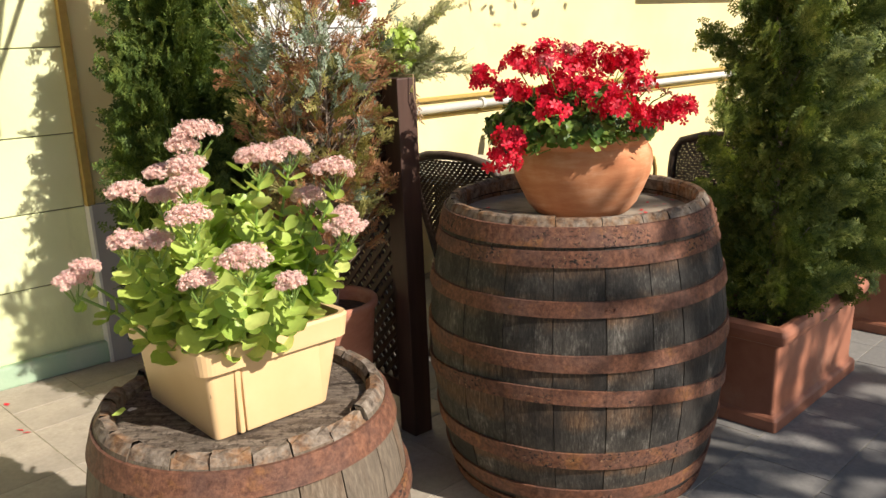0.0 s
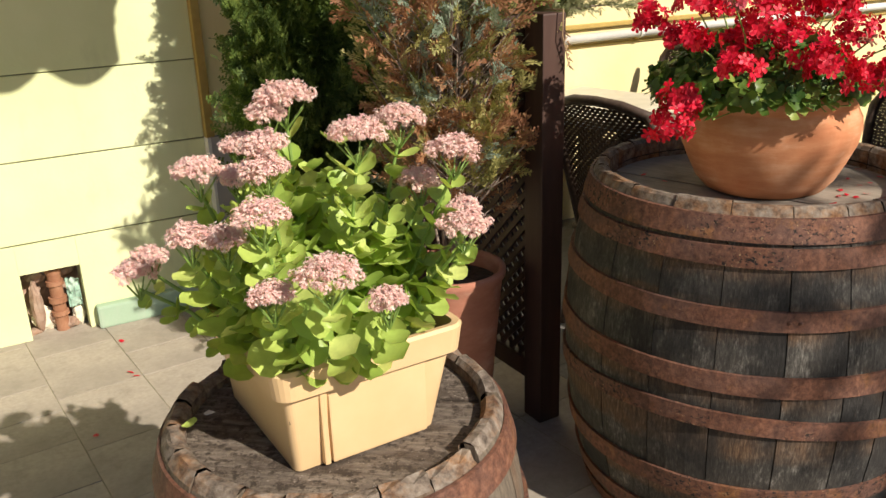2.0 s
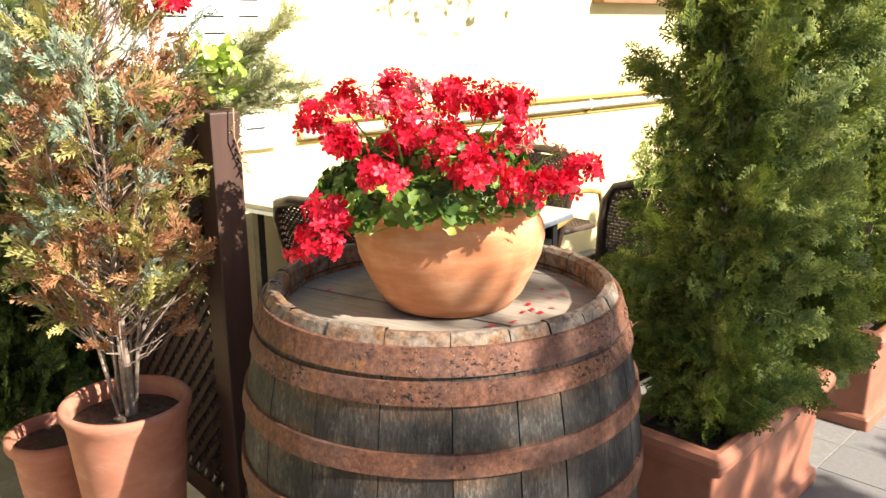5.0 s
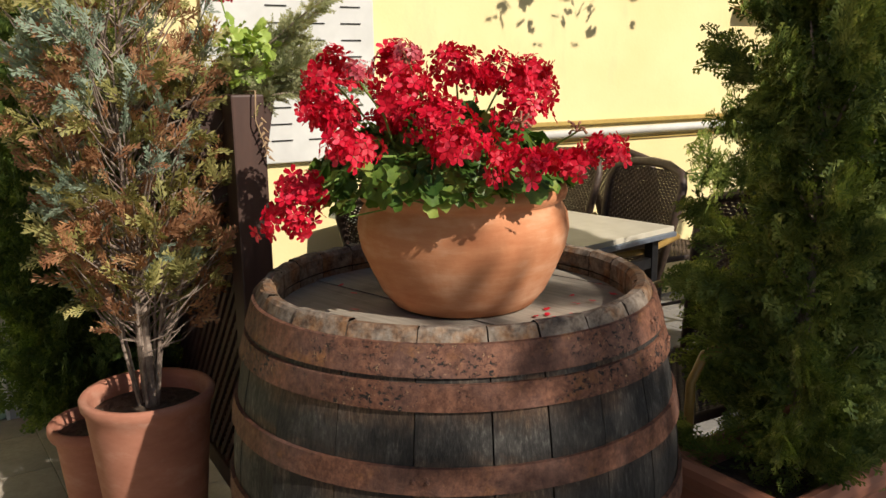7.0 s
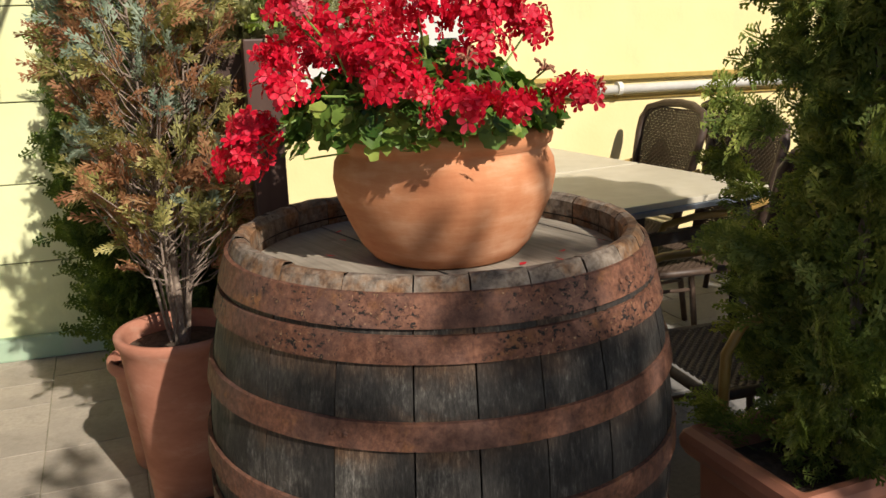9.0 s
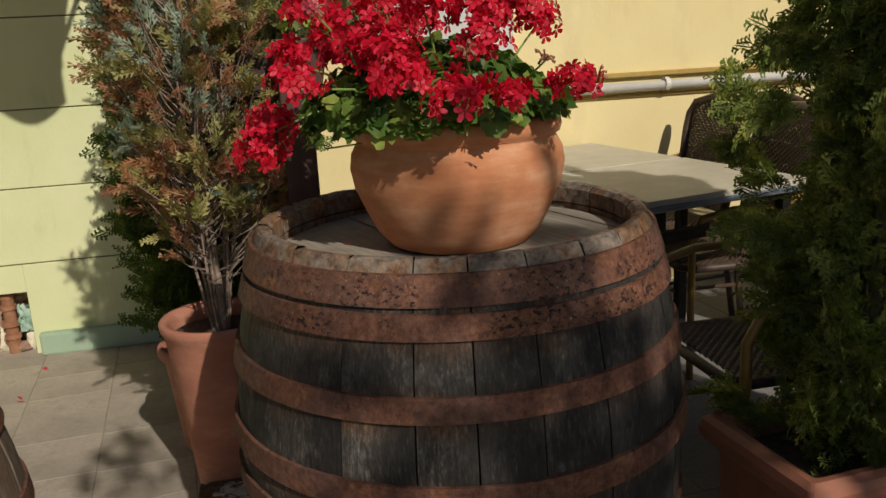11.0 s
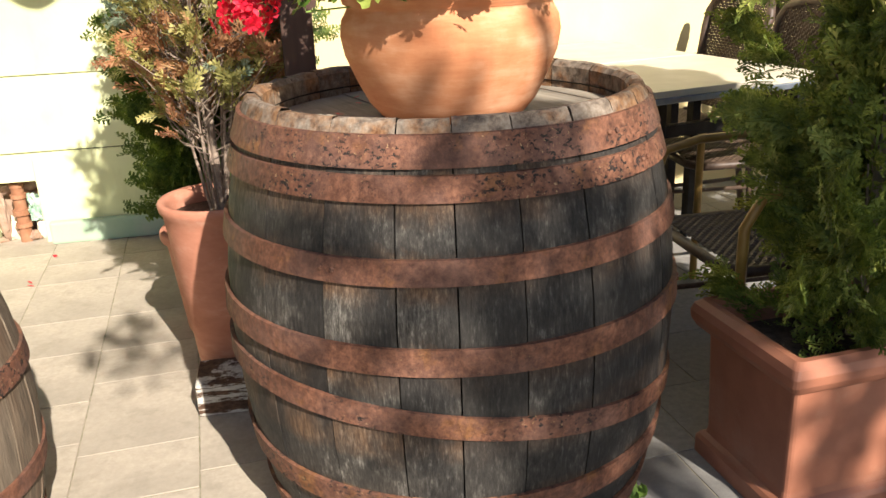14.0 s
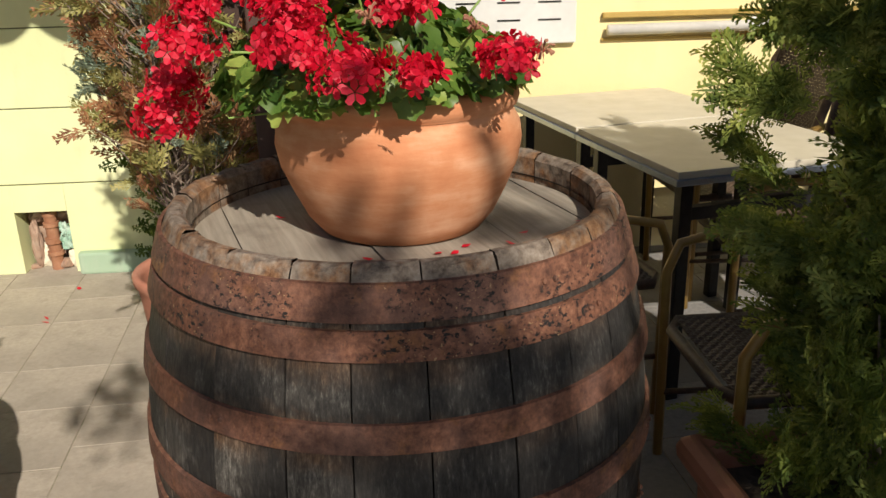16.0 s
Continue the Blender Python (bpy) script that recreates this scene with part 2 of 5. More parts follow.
n = Nodes("head_dark")
grain = n.noise(n.coords((0.12, 1, 1), 5.0), 70, 6, 0.7)
crust = n.noise(n.coords((1, 1, 1), 3.0), 38, 7, 0.75)
blot = n.noise(n.coords((0.6, 1, 1), 8.0), 8, 6, 0.7)
c = n.ramp(grain, (0.3, (0.085, 0.066, 0.050)), (0.52, (0.17, 0.137, 0.108)), (0.72, (0.29, 0.245, 0.20)))
c = n.mix(n.ramp(crust, (0.50, 0.0), (0.58, 0.9)), c, (0.05, 0.038, 0.029))
c = n.mix(n.ramp(blot, (0.50, 0.0), (0.62, 0.75)), c, (0.065, 0.048, 0.036))
c = n.mix(n.ramp(n.noise(n.coords((1, 1, 1), 12.0), 150, 3, 0.6), (0.64, 0.0), (0.70, 0.7)), c, (0.38, 0.33, 0.27))
M["head_dark"] = n.done(c, 0.9, 0, n.math("SUBTRACT", grain, n.math("MULTIPLY", crust, 1.6)), 0.8, 0.006, 0.2)

n = Nodes("flaked_timber")
f = n.noise(n.coords((0.18, 0.18, 1.6)), 26, 6, 0.75)
g = n.noise(n.coords((0.6, 0.6, 1.0)), 60, 5, 0.7)
c = n.ramp(g, (0.35, (0.045, 0.026, 0.018)), (0.65, (0.13, 0.075, 0.048)))
c = n.mix(n.ramp(f, (0.49, 0.0), (0.53, 0.9)), c, n.ramp(g, (0.35, (0.36, 0.34, 0.31)), (0.65, (0.62, 0.60, 0.55))))
M["grey_wood"] = n.done(c, 0.9, 0, f, 0.9, 0.006, 0.2)

n = Nodes("rim_wood")
v = n.coords((1, 1, 1), 6.0)
f = n.noise(v, 45, 6, 0.7)
c = n.ramp(f, (0.3, (0.055, 0.042, 0.033)), (0.5, (0.19, 0.152, 0.12)), (0.74, (0.34, 0.295, 0.24)))
c = n.mix(n.ramp(n.noise(n.coords((1, 1, 1), 31.0), 8, 6, 0.7), (0.47, 0.0), (0.60, 0.8)), c, n.ramp(f, (0.35, (0.11, 0.045, 0.018)), (0.66, (0.34, 0.175, 0.075))))
M["rim_wood"] = n.done(c, 0.9, 0, f, 0.8, 0.006, 0.2)

n = Nodes("terracotta")
v = n.coords((0.5, 0.5, 2.4), 3.0)
f = n.math("ADD", n.math("MULTIPLY", n.noise(v, 11, 6, 0.65), 0.65), n.math("MULTIPLY", n.noise(n.coords((1, 1, 0.6)), 14, 5), 0.35))
c = n.ramp(f, (0.3, (0.42, 0.145, 0.062)), (0.5, (0.54, 0.235, 0.115)), (0.7, (0.68, 0.40, 0.25)))
fine = n.noise(n.coords(), 90, 4)
M["terracotta"] = n.done(c, 0.8, 0, n.math("ADD", n.math("MULTIPLY", f, 0.6), fine), 0.18, 0.003, 0.25)

n = Nodes("terracotta_pink")
f = n.noise(n.coords((0.6, 0.6, 1.4), 3.0), 10, 6, 0.65)
c = n.ramp(f, (0.3, (0.34, 0.135, 0.085)), (0.55, (0.43, 0.19, 0.125)), (0.75, (0.52, 0.29, 0.21)))
c = n.mix(n.ramp(n.noise(n.coords(), 5, 6, 0.7), (0.56, 0.0), (0.74, 0.5)), c, (0.50, 0.36, 0.29))
M["terracotta_pink"] = n.done(c, 0.8, 0, n.noise(n.coords(), 80, 4), 0.2, 0.002, 0.25)

n = Nodes("terracotta_plastic")
v = n.coords()
f = n.noise(v, 14, 4)
c = n.ramp(f, (0.3, (0.27, 0.105, 0.062)), (0.7, (0.34, 0.14, 0.085)))
c = n.mix(n.ramp(n.noise(v, 4, 6, 0.7), (0.55, 0.0), (0.75, 0.4)), c, (0.40, 0.27, 0.20))
M["terracotta_plastic"] = n.done(c, 0.5, 0, n.noise(v, 120, 3), 0.12, 0.001, 0.45)

n = Nodes("paver")
v = n.coords((1, 1, 1), 20.0)
f = n.noise(v, 55, 6, 0.65)
g = n.noise(n.coords(), 2.2, 6, 0.6)
c = n.ramp(f, (0.3, (0.34, 0.298, 0.242)), (0.7, (0.44, 0.386, 0.317)))
c = n.mix(n.math("MULTIPLY", n.oi.outputs["Random"], 0.18), c, (0.36, 0.32, 0.265))
c = n.mix(n.ramp(g, (0.42, 0.0), (0.66, 0.65)), c, (0.26, 0.23, 0.19))
c = n.mix(n.ramp(n.noise(n.coords((1, 1, 1), 41.0), 11, 7, 0.72), (0.52, 0.0), (0.66, 0.5)), c, (0.25, 0.22, 0.175))
M["paver"] = n.done(c, 0.85, 0, f, 0.35, 0.003, 0.3)
n = Nodes("paver_grey")
v = n.coords((1, 1, 1), 20.0)
f = n.noise(v, 55, 6, 0.65)
g = n.noise(n.coords(), 2.2, 6, 0.6)
c = n.ramp(f, (0.3, (0.175, 0.170, 0.165)), (0.7, (0.265, 0.255, 0.242)))
c = n.mix(n.math("MULTIPLY", n.oi.outputs["Random"], 0.65), c, (0.16, 0.155, 0.15))
c = n.mix(n.ramp(g, (0.45, 0.0), (0.68, 0.5)), c, (0.20, 0.19, 0.175))
M["paver_grey"] = n.done(c, 0.8, 0, f, 0.35, 0.003, 0.35)
n = Nodes("joint_sand")
f = n.noise(n.coords(), 30, 6)
M["joint_sand"] = n.done(n.mix(n.ramp(f, (0.45, 0.0), (0.6, 1.0)), (0.30, 0.265, 0.205), (0.20, 0.19, 0.12)), 0.95, 0, f, 0.6, 0.004, 0.1)


def foliage(name, cols, through=0.38, rough=0.55, gloom=0.5):
    n = Nodes(name)
    isl = n.island()
    k = len(cols) - 1
    tuft = n.ramp(n.noise(n.coords(), 15, 3, 0.6), (0.34, 0.0), (0.68, 1.0))
    fac = n.math("ADD", n.math("MULTIPLY", isl, 0.40), n.math("MULTIPLY", tuft, 0.60))
    c = n.ramp(fac, *[(i / k, col) for i, col in enumerate(cols)])
    # gloom: shade of the gaps between sprays, put into the colour as dark patches
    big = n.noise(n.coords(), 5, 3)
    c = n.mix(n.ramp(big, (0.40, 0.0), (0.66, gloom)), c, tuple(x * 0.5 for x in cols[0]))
    return n.leafy(c, rough, through)


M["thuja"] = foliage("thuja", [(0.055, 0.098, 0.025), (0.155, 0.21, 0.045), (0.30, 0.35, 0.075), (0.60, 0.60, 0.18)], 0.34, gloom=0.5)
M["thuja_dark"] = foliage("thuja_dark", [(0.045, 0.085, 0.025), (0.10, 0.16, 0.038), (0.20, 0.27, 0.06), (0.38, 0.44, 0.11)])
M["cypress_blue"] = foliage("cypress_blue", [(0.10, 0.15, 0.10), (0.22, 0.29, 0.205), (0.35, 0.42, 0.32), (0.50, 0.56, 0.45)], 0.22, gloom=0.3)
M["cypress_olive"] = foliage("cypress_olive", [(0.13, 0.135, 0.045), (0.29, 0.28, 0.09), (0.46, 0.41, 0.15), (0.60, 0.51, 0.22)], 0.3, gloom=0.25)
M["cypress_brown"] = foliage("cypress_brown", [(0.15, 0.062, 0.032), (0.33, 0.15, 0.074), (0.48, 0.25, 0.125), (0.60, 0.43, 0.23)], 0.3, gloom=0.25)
M["dry_leaf"] = simple("dry_leaf", (0.30, 0.19, 0.10), (0.42, 0.29, 0.17), 0.8, 40)
M["juniper"] = foliage("juniper", [(0.22, 0.25, 0.13), (0.35, 0.37, 0.18), (0.47, 0.47, 0.24), (0.58, 0.54, 0.29)])
M["tree_leaf"] = foliage("tree_leaf", [(0.04, 0.07, 0.02), (0.06, 0.10, 0.03), (0.08, 0.13, 0.03)])


def leaf_mat(name, dark, light, edge, through=0.35, rough=0.4):
    n = Nodes(name)
    isl = n.island()
    c = n.ramp(isl, (0.0, dark), (0.75, light), (1.0, edge))
    f = n.noise(n.coords(), 60, 4)
    c = n.mix(n.ramp(f, (0.4, 0.0), (0.8, 0.4)), c, tuple(x * 0.7 for x in dark))
    return n.leafy(c, rough, through)


M["geranium_leaf"] = leaf_mat("geranium_leaf", (0.045, 0.105, 0.018), (0.14, 0.235, 0.040), (0.36, 0.44, 0.10))
M["geranium_petal"] = leaf_mat("geranium_petal", (0.52, 0.003, 0.020), (0.70, 0.008, 0.040), (0.80, 0.06, 0.11), 0.25, 0.5)
M["faded_petal"] = leaf_mat("faded_petal", (0.52, 0.05, 0.09), (0.70, 0.16, 0.20), (0.80, 0.36, 0.36), 0.3, 0.6)
M["spent_bud"] = simple("spent_bud", (0.24, 0.09, 0.06), (0.36, 0.18, 0.10), 0.7, 50)
M["sedum_leaf"] = leaf_mat("sedum_leaf", (0.31, 0.45, 0.085), (0.52, 0.64, 0.155), (0.68, 0.74, 0.25), 0.32, 0.4)
M["sedum_flower"] = leaf_mat("sedum_flower", (0.82, 0.50, 0.49), (0.90, 0.68, 0.64), (0.94, 0.84, 0.75), 0.25, 0.6)

# ---- building helpers ----
WALL_ANGLE = radians(49.0)
W0 = Vector((-2.25, 3.04, 0))
WD = Vector((math.cos(WALL_ANGLE), math.sin(WALL_ANGLE), 0))
WN = Vector((math.sin(WALL_ANGLE), -math.cos(WALL_ANGLE), 0))
WALL = Matrix.Translation(W0) @ Matrix.Rotation(WALL_ANGLE, 4, "Z")
rnd = random.Random(11)
rng = np.random.default_rng(5)


def mesh_of(name, bm, mats):
    me = bpy.data.meshes.new(name)
    bm.normal_update()
    bm.to_mesh(me)
    bm.free()
    for m in mats if isinstance(mats, (list, tuple)) else [mats]:
        me.materials.append(m)
    return me


def smooth(me, on=True):
    me.polygons.foreach_set("use_smooth", [on] * len(me.polygons))
    return me


def part(name, bm, material, parent=None, label="", soft=False):
    """One bmesh as one mesh object, under a thing or a part."""
    me = mesh_of(name, bm, material)
    if soft:
        smooth(me)
    ob = new(name, me)
    if parent is not None:
        ob.parent = parent
    if label:
        ob["label"] = label
    return ob


def cloud(name, verts, faces, material, parent=None, label="", soft=False):
    me = bpy.data.meshes.new(name)
    me.from_pydata(np.asarray(verts).tolist(), [], np.asarray(faces).tolist() if isinstance(faces, np.ndarray) else faces)
    me.materials.append(material)
    if soft:
        smooth(me)
    ob = new(name, me)
    if parent is not None:
        ob.parent = parent
    if label:
        ob["label"] = label
    return ob


def thing(name, m, label, category, group="", kind=""):
    ob = new(name)
    ob.empty_display_size = 0.1
    ob.matrix_world = m
    return tagged(ob, label, category, group, kind)


def box(bm, x0, x1, y0, y1, z0, z1, bevel=0.0, seg=2):
    r = bmesh.ops.create_cube(bm, size=1.0)
    for v in r["verts"]:
        v.co = Vector(((x0 + x1) / 2 + v.co.x * (x1 - x0), (y0 + y1) / 2 + v.co.y * (y1 - y0), (z0 + z1) / 2 + v.co.z * (z1 - z0)))
    if bevel:
        edges = list({e for v in r["verts"] for e in v.link_edges})
        bmesh.ops.bevel(bm, geom=edges, offset=bevel, segments=seg, affect="EDGES", profile=0.6)
    return bm


def boxed(*a, **k):
    return box(bmesh.new(), *a, **k)


def lathe(profile, seg=64, wobble=0.0):
    """A turned form from (radius, height) pairs; radius 0 closes it."""
    bm = bmesh.new()
    rings = []
    for r, z in profile:
        if r < 1e-6:
            rings.append([bm.verts.new((0, 0, z))])
        else:
            rings.append([bm.verts.new((r * (1 + wobble * math.sin(2 * a + 1)) * math.cos(a), r * (1 + wobble * math.cos(3 * a)) * math.sin(a), z)) for a in [2 * math.pi * i / seg for i in range(seg)]])
    for p, q in zip(rings, rings[1:]):
        for i in range(seg):
            j = (i + 1) % seg
            f = [p[i % len(p)], p[j % len(p)], q[j % len(q)], q[i % len(q)]]
            f = list(dict.fromkeys(f))
            if len(f) > 2:
                bm.faces.new(f)
    bmesh.ops.recalc_face_normals(bm, faces=bm.faces)
    return bm


def tube(bm, pts, r0, r1=None, seg=8, cap=True):
    """A round bar along points."""
    r1 = r0 if r1 is None else r1
    pts = [Vector(p) for p in pts]
    rings = []
    for i, p in enumerate(pts):
        t = (pts[min(i + 1, len(pts) - 1)] - pts[max(i - 1, 0)]).normalized()
        u = t.orthogonal().normalized() if i == 0 else (u - t * u.dot(t)).normalized()
        w = t.cross(u)
        r = r0 + (r1 - r0) * i / max(1, len(pts) - 1)
        rings.append([bm.verts.new(p + (u * math.cos(a) + w * math.sin(a)) * r) for a in [2 * math.pi * k / seg for k in range(seg)]])
    for p, q in zip(rings, rings[1:]):
        for k in range(seg):
            bm.faces.new((p[k], p[(k + 1) % seg], q[(k + 1) % seg], q[k]))
    if cap:
        bm.faces.new(rings[0][::-1])
        bm.faces.new(rings[-1])
    return bm


def tubed(pts, r0, r1=None, seg=8):
    return tube(bmesh.new(), pts, r0, r1, seg)


def wall_to_world(s, off, z):
    return W0 + WD * s + WN * off + Vector((0, 0, z))


# ---- ground and walls ----
bm = bmesh.new()
bmesh.ops.create_grid(bm, x_segments=2, y_segments=2, size=300)
ground = part("ground", bm, M["joint_sand"])
ground.location = (0, 0, -0.0024)
tagged(ground, "sandy bedding with moss under the courtyard pavers", "ground", kind="structure")


def wall_piece(name, s0, s1, z0, z1, off0, off1, mat, label, category="wall"):
    """A block along the house wall; off is how far it stands out towards the yard."""
    ob = part(name, boxed(s0, s1, -off1, -off0, z0, z1), M[mat])
    ob.matrix_world = WALL
    return tagged(ob, label, category, kind="structure")


# green house wall in plastered courses, each with its own lip, and a meter hole near the ground
HOLE = (-0.235, 0.0, 0.0, 0.298)
courses = [(0.0, 0.43), (0.43, 0.772), (0.772, 1.115), (1.115, 1.50), (1.50, 1.86), (1.86, 2.25), (2.25, 4.2)]
wall_green = thing("wall_green", WALL, "pale green plastered house wall in broad horizontal courses", "wall", kind="structure")
for i, (a, b) in enumerate(courses):
    top = b - 0.006
    lean = 0.002 * ((i * 7) % 3)
    if i == 0:
        bm = boxed(-6.0, HOLE[0], lean, 0.30, a, top, 0.003)
        box(bm, HOLE[1], 0.60, lean, 0.30, a, top, 0.003)
        box(bm, HOLE[0], HOLE[1], lean, 0.30, HOLE[3], top)
    else:
        bm = boxed(-6.0, 0.60, lean, 0.30, a, top, 0.003)
    part("course", bm, M["green_plaster"], wall_green)
for a, b in courses[:-1]:
    part("joint", boxed(-6.0, 0.60, 0.010, 0.2, b - 0.007, b + 0.001), M["groove"], wall_green)
wall_piece("wall_core", -6.0, 0.6, 0.0, 4.2, -0.5, -0.305, "rough_brick", "rough brick core of the green house wall")

plinth = part("plinth_green", boxed(0.03, 0.60, -0.05, -0.001, 0.0, 0.105, 0.012), M["green_plinth"])
plinth.matrix_world = WALL
tagged(plinth, "low green painted plinth with worn plaster edge", "plinth", kind="structure")

# meter hole: broken brick lining, rusty riser pipe with collars
recess = thing("wall_recess", WALL, "broken-out wall recess with bare brick lining near the ground", "recess", kind="structure")
bm = bmesh.new()
bmesh.ops.create_grid(bm, x_segments=14, y_segments=16, size=0.5)
for v in bm.verts:
    u, w = v.co.x, v.co.y
    v.co = Vector((-0.1175 + u * 0.25, 0.15 + 0.03 * noise.noise(Vector((u * 9, w * 9, 3))) - 0.02 * abs(u), 0.15 + w * 0.30))
part("back_lining", bm, M["rough_brick"], recess, "crumbling brown brick", True)
for k in range(9):
    bm = bmesh.new()
    bmesh.ops.create_icosphere(bm, subdivisions=2, radius=1.0)
    sc = Vector((rnd.uniform(0.015, 0.045), rnd.uniform(0.02, 0.035), rnd.uniform(0.012, 0.03)))
    at = Vector((rnd.uniform(-0.22, -0.02), rnd.uniform(0.05, 0.12), rnd.uniform(0.0, 0.09)))
    for v in bm.verts:
        v.co = Vector([a * b for a, b in zip(v.co * (1 + 0.35 * noise.noise(v.co * 2 + at * 40)), sc)]) + at
    part("rubble", bm, M["rough_brick"], recess)
for at, sc, mat in (((-0.190, 0.075, 0.12), (0.026, 0.030, 0.115), "rough_brick"), ((-0.165, 0.10, 0.05), (0.050, 0.030, 0.060), "cream_plaster"), ((-0.030, 0.085, 0.05), (0.028, 0.03, 0.055), "cream_plaster"), ((-0.060, 0.11, 0.255), (0.045, 0.03, 0.030), "rough_brick"), ((-0.17, 0.11, 0.25), (0.045, 0.03, 0.030), "rough_brick")):
    bm = bmesh.new()
    bmesh.ops.create_icosphere(bm, subdivisions=3, radius=1.0)
    for v in bm.verts:
        v.co = Vector([a * b for a, b in zip(v.co * (1 + 0.30 * noise.noise(v.co * 2.3 + Vector(at) * 50)), sc)]) + Vector(at)
    part("mortar", bm, M[mat], recess)
rag = thing("rag", WALL, "crumpled green and white rag stuffed beside the riser pipe", "rag")
bm = bmesh.new()
bmesh.ops.create_grid(bm, x_segments=10, y_segments=12, size=0.5)
for v in bm.verts:
    u, w = v.co.x, v.co.y
    v.co = Vector((-0.038 + 0.055 * u, 0.045 + 0.030 * noise.noise(Vector((u * 4, w * 5, 1.0))), 0.165 + 0.13 * w))
bmesh.ops.solidify(bm, geom=bm.faces[:], thickness=0.002)
part("cloth", bm, M["rag_green"], rag)
riser = thing("riser_pipe", WALL, "short rusty riser pipe with collars inside the wall recess", "pipe")
px, py = -0.105, 0.06
part("pipe", tubed([(px, py, 0.0), (px, py, 0.27)], 0.028, seg=20), M["rust_pipe"], riser, soft=False)
for zc, rr, hh in ((0.07, 0.036, 0.02), (0.13, 0.038, 0.025), (0.21, 0.036, 0.02), (0.262, 0.033, 0.02)):
    part("collar", tubed([(px, py, zc), (px, py, zc + hh)], rr, seg=20), M["rust_pipe"], riser)

# ochre edge board and the yellow house beyond it, standing a little proud
trim = wall_piece("trim", 0.60, 0.635, 0.30, 4.2, 0.0, 0.045, "ochre", "ochre painted vertical edge strip between two houses", "trim")
wall_yellow = wall_piece("wall_yellow", 0.635, 16.0, 0.0, 2.9, -0.3, 0.02, "yellow_plaster", "sunlit yellow plastered house wall with faint stains")
pl = wall_piece("plinth_grey", 0.612, 1.25, 0.0, 0.775, 0.021, 0.06, "grey_plinth", "grey cement plinth with a flaked white edge", "plinth")
edge = wall_piece("plinth_edge", 0.598, 0.6115, 0.0, 0.772, 0.0, 0.064, "white_paint", "flaking white painted edge of the plinth", "trim")

# long grey shutter panel with slots
panel = thing("vent_panel", WALL, "light grey wall panel with rows of short slots", "panel")
part("sheet", boxed(1.52, 2.33, -0.055, -0.0215, 0.985, 2.4, 0.006), M["grey_panel"], panel)
for r in range(9):
    for k in range(3):
        s = 1.80 + k * 0.18 if r % 2 == 0 else 1.80 + k * 0.18
        part("slot", boxed(s, s + 0.10, -0.059, -0.050, 1.085 + r * 0.075, 1.091 + r * 0.075), M["dark_gap"], panel)

# two pipes on the wall, the white one below the ochre one, with brackets
conduit = thing("wall_pipe", WALL, "white painted pipe with an ochre strip above it on brackets", "pipe")
part("pipe", tubed([(2.47, -0.06, 1.035), (10.5, -0.06, 1.065)], 0.024, seg=14), M["white_paint"], conduit, soft=True)
part("strip", boxed(2.45, 10.5, -0.05, -0.021, 1.085, 1.108, 0.004), M["ochre"], conduit, "ochre strip")
part("lower_strip", boxed(2.45, 10.5, -0.035, -0.021, 0.985, 0.999, 0.003), M["ochre"], conduit, "ochre strip")
for s in (3.12, 4.75, 6.4, 8.0):
    part("bracket", tubed([(s - 0.012, -0.06, 1.04 + 0.0037 * (s - 2.5)), (s + 0.012, -0.06, 1.04 + 0.0037 * (s - 2.5))], 0.034, seg=14), M["white_paint"], conduit)
    part("bracket_arm", boxed(s - 0.01, s + 0.01, -0.06, -0.0215, 1.0, 1.012), M["ochre"], conduit)

# far end of the yellow house: brown window band
for k, s in enumerate((4.85, 7.3, 8.85, 10.4)):
    w = thing("window_%d" % (k + 1), WALL, "brown framed window in the yellow wall", "window", kind="structure")
    part("window_frame", boxed(s, s + 1.2, -0.05, -0.0215, 1.756, 2.75, 0.008), M["roof_wood"], w)
    for q in (0, 1):
        part("pane", boxed(s + 0.10 + q * 0.53, s + 0.57 + q * 0.53, -0.056, -0.0515, 1.85, 2.65), M["window_glass"], w)
    part("window_sill", boxed(s - 0.06, s + 1.26, -0.12, -0.0215, 1.71, 1.755, 0.008), M["roof_wood"], w)

# far closing fronts round the yard, out of the way of the sun
for k, (x0, x1, y0, y1, hgt) in enumerate(((9.5, 9.9, 9, 24, 5.0), (-12, -11.6, -16, 12, 4.5))):
    ob = part("wall_far", boxed(x0, x1, y0, y1, 0, hgt), M["cream_plaster"])
    tagged(ob, "plain cream house front closing the yard", "wall", kind="structure")

# scalloped awning over the green house, casting its shade on the wall
awning = thing("awning", WALL, "fabric awning with a scalloped valance above the green wall", "awning")
bm = bmesh.new()
cols_ = [(-4.0 + 0.025 * k) for k in range(190)]
up = [bm.verts.new((s, 0.001, 2.95)) for s in cols_]
ed = [bm.verts.new((s, -1.5, 2.44)) for s in cols_]
lo = [bm.verts.new((s, -1.5, 2.285 - 0.085 * abs(math.sin((s - 0.14) * math.pi / 0.29)))) for s in cols_]
for p, q in ((up, ed), (ed, lo)):
    for i in range(len(cols_) - 1):
        bm.faces.new((p[i], p[i + 1], q[i + 1], q[i]))
part("canopy", bm, M["awning"], awning)
part("front_bar", tubed([(-4.0, -1.49, 2.44), (0.73, -1.49, 2.44)], 0.015), M["black_metal"], awning)
for s in (-3.9, 0.70):
    part("arm", tubed([(s, 0.0, 2.2), (s, -1.48, 2.43)], 0.012), M["black_metal"], awning)

# ---- barrels ----


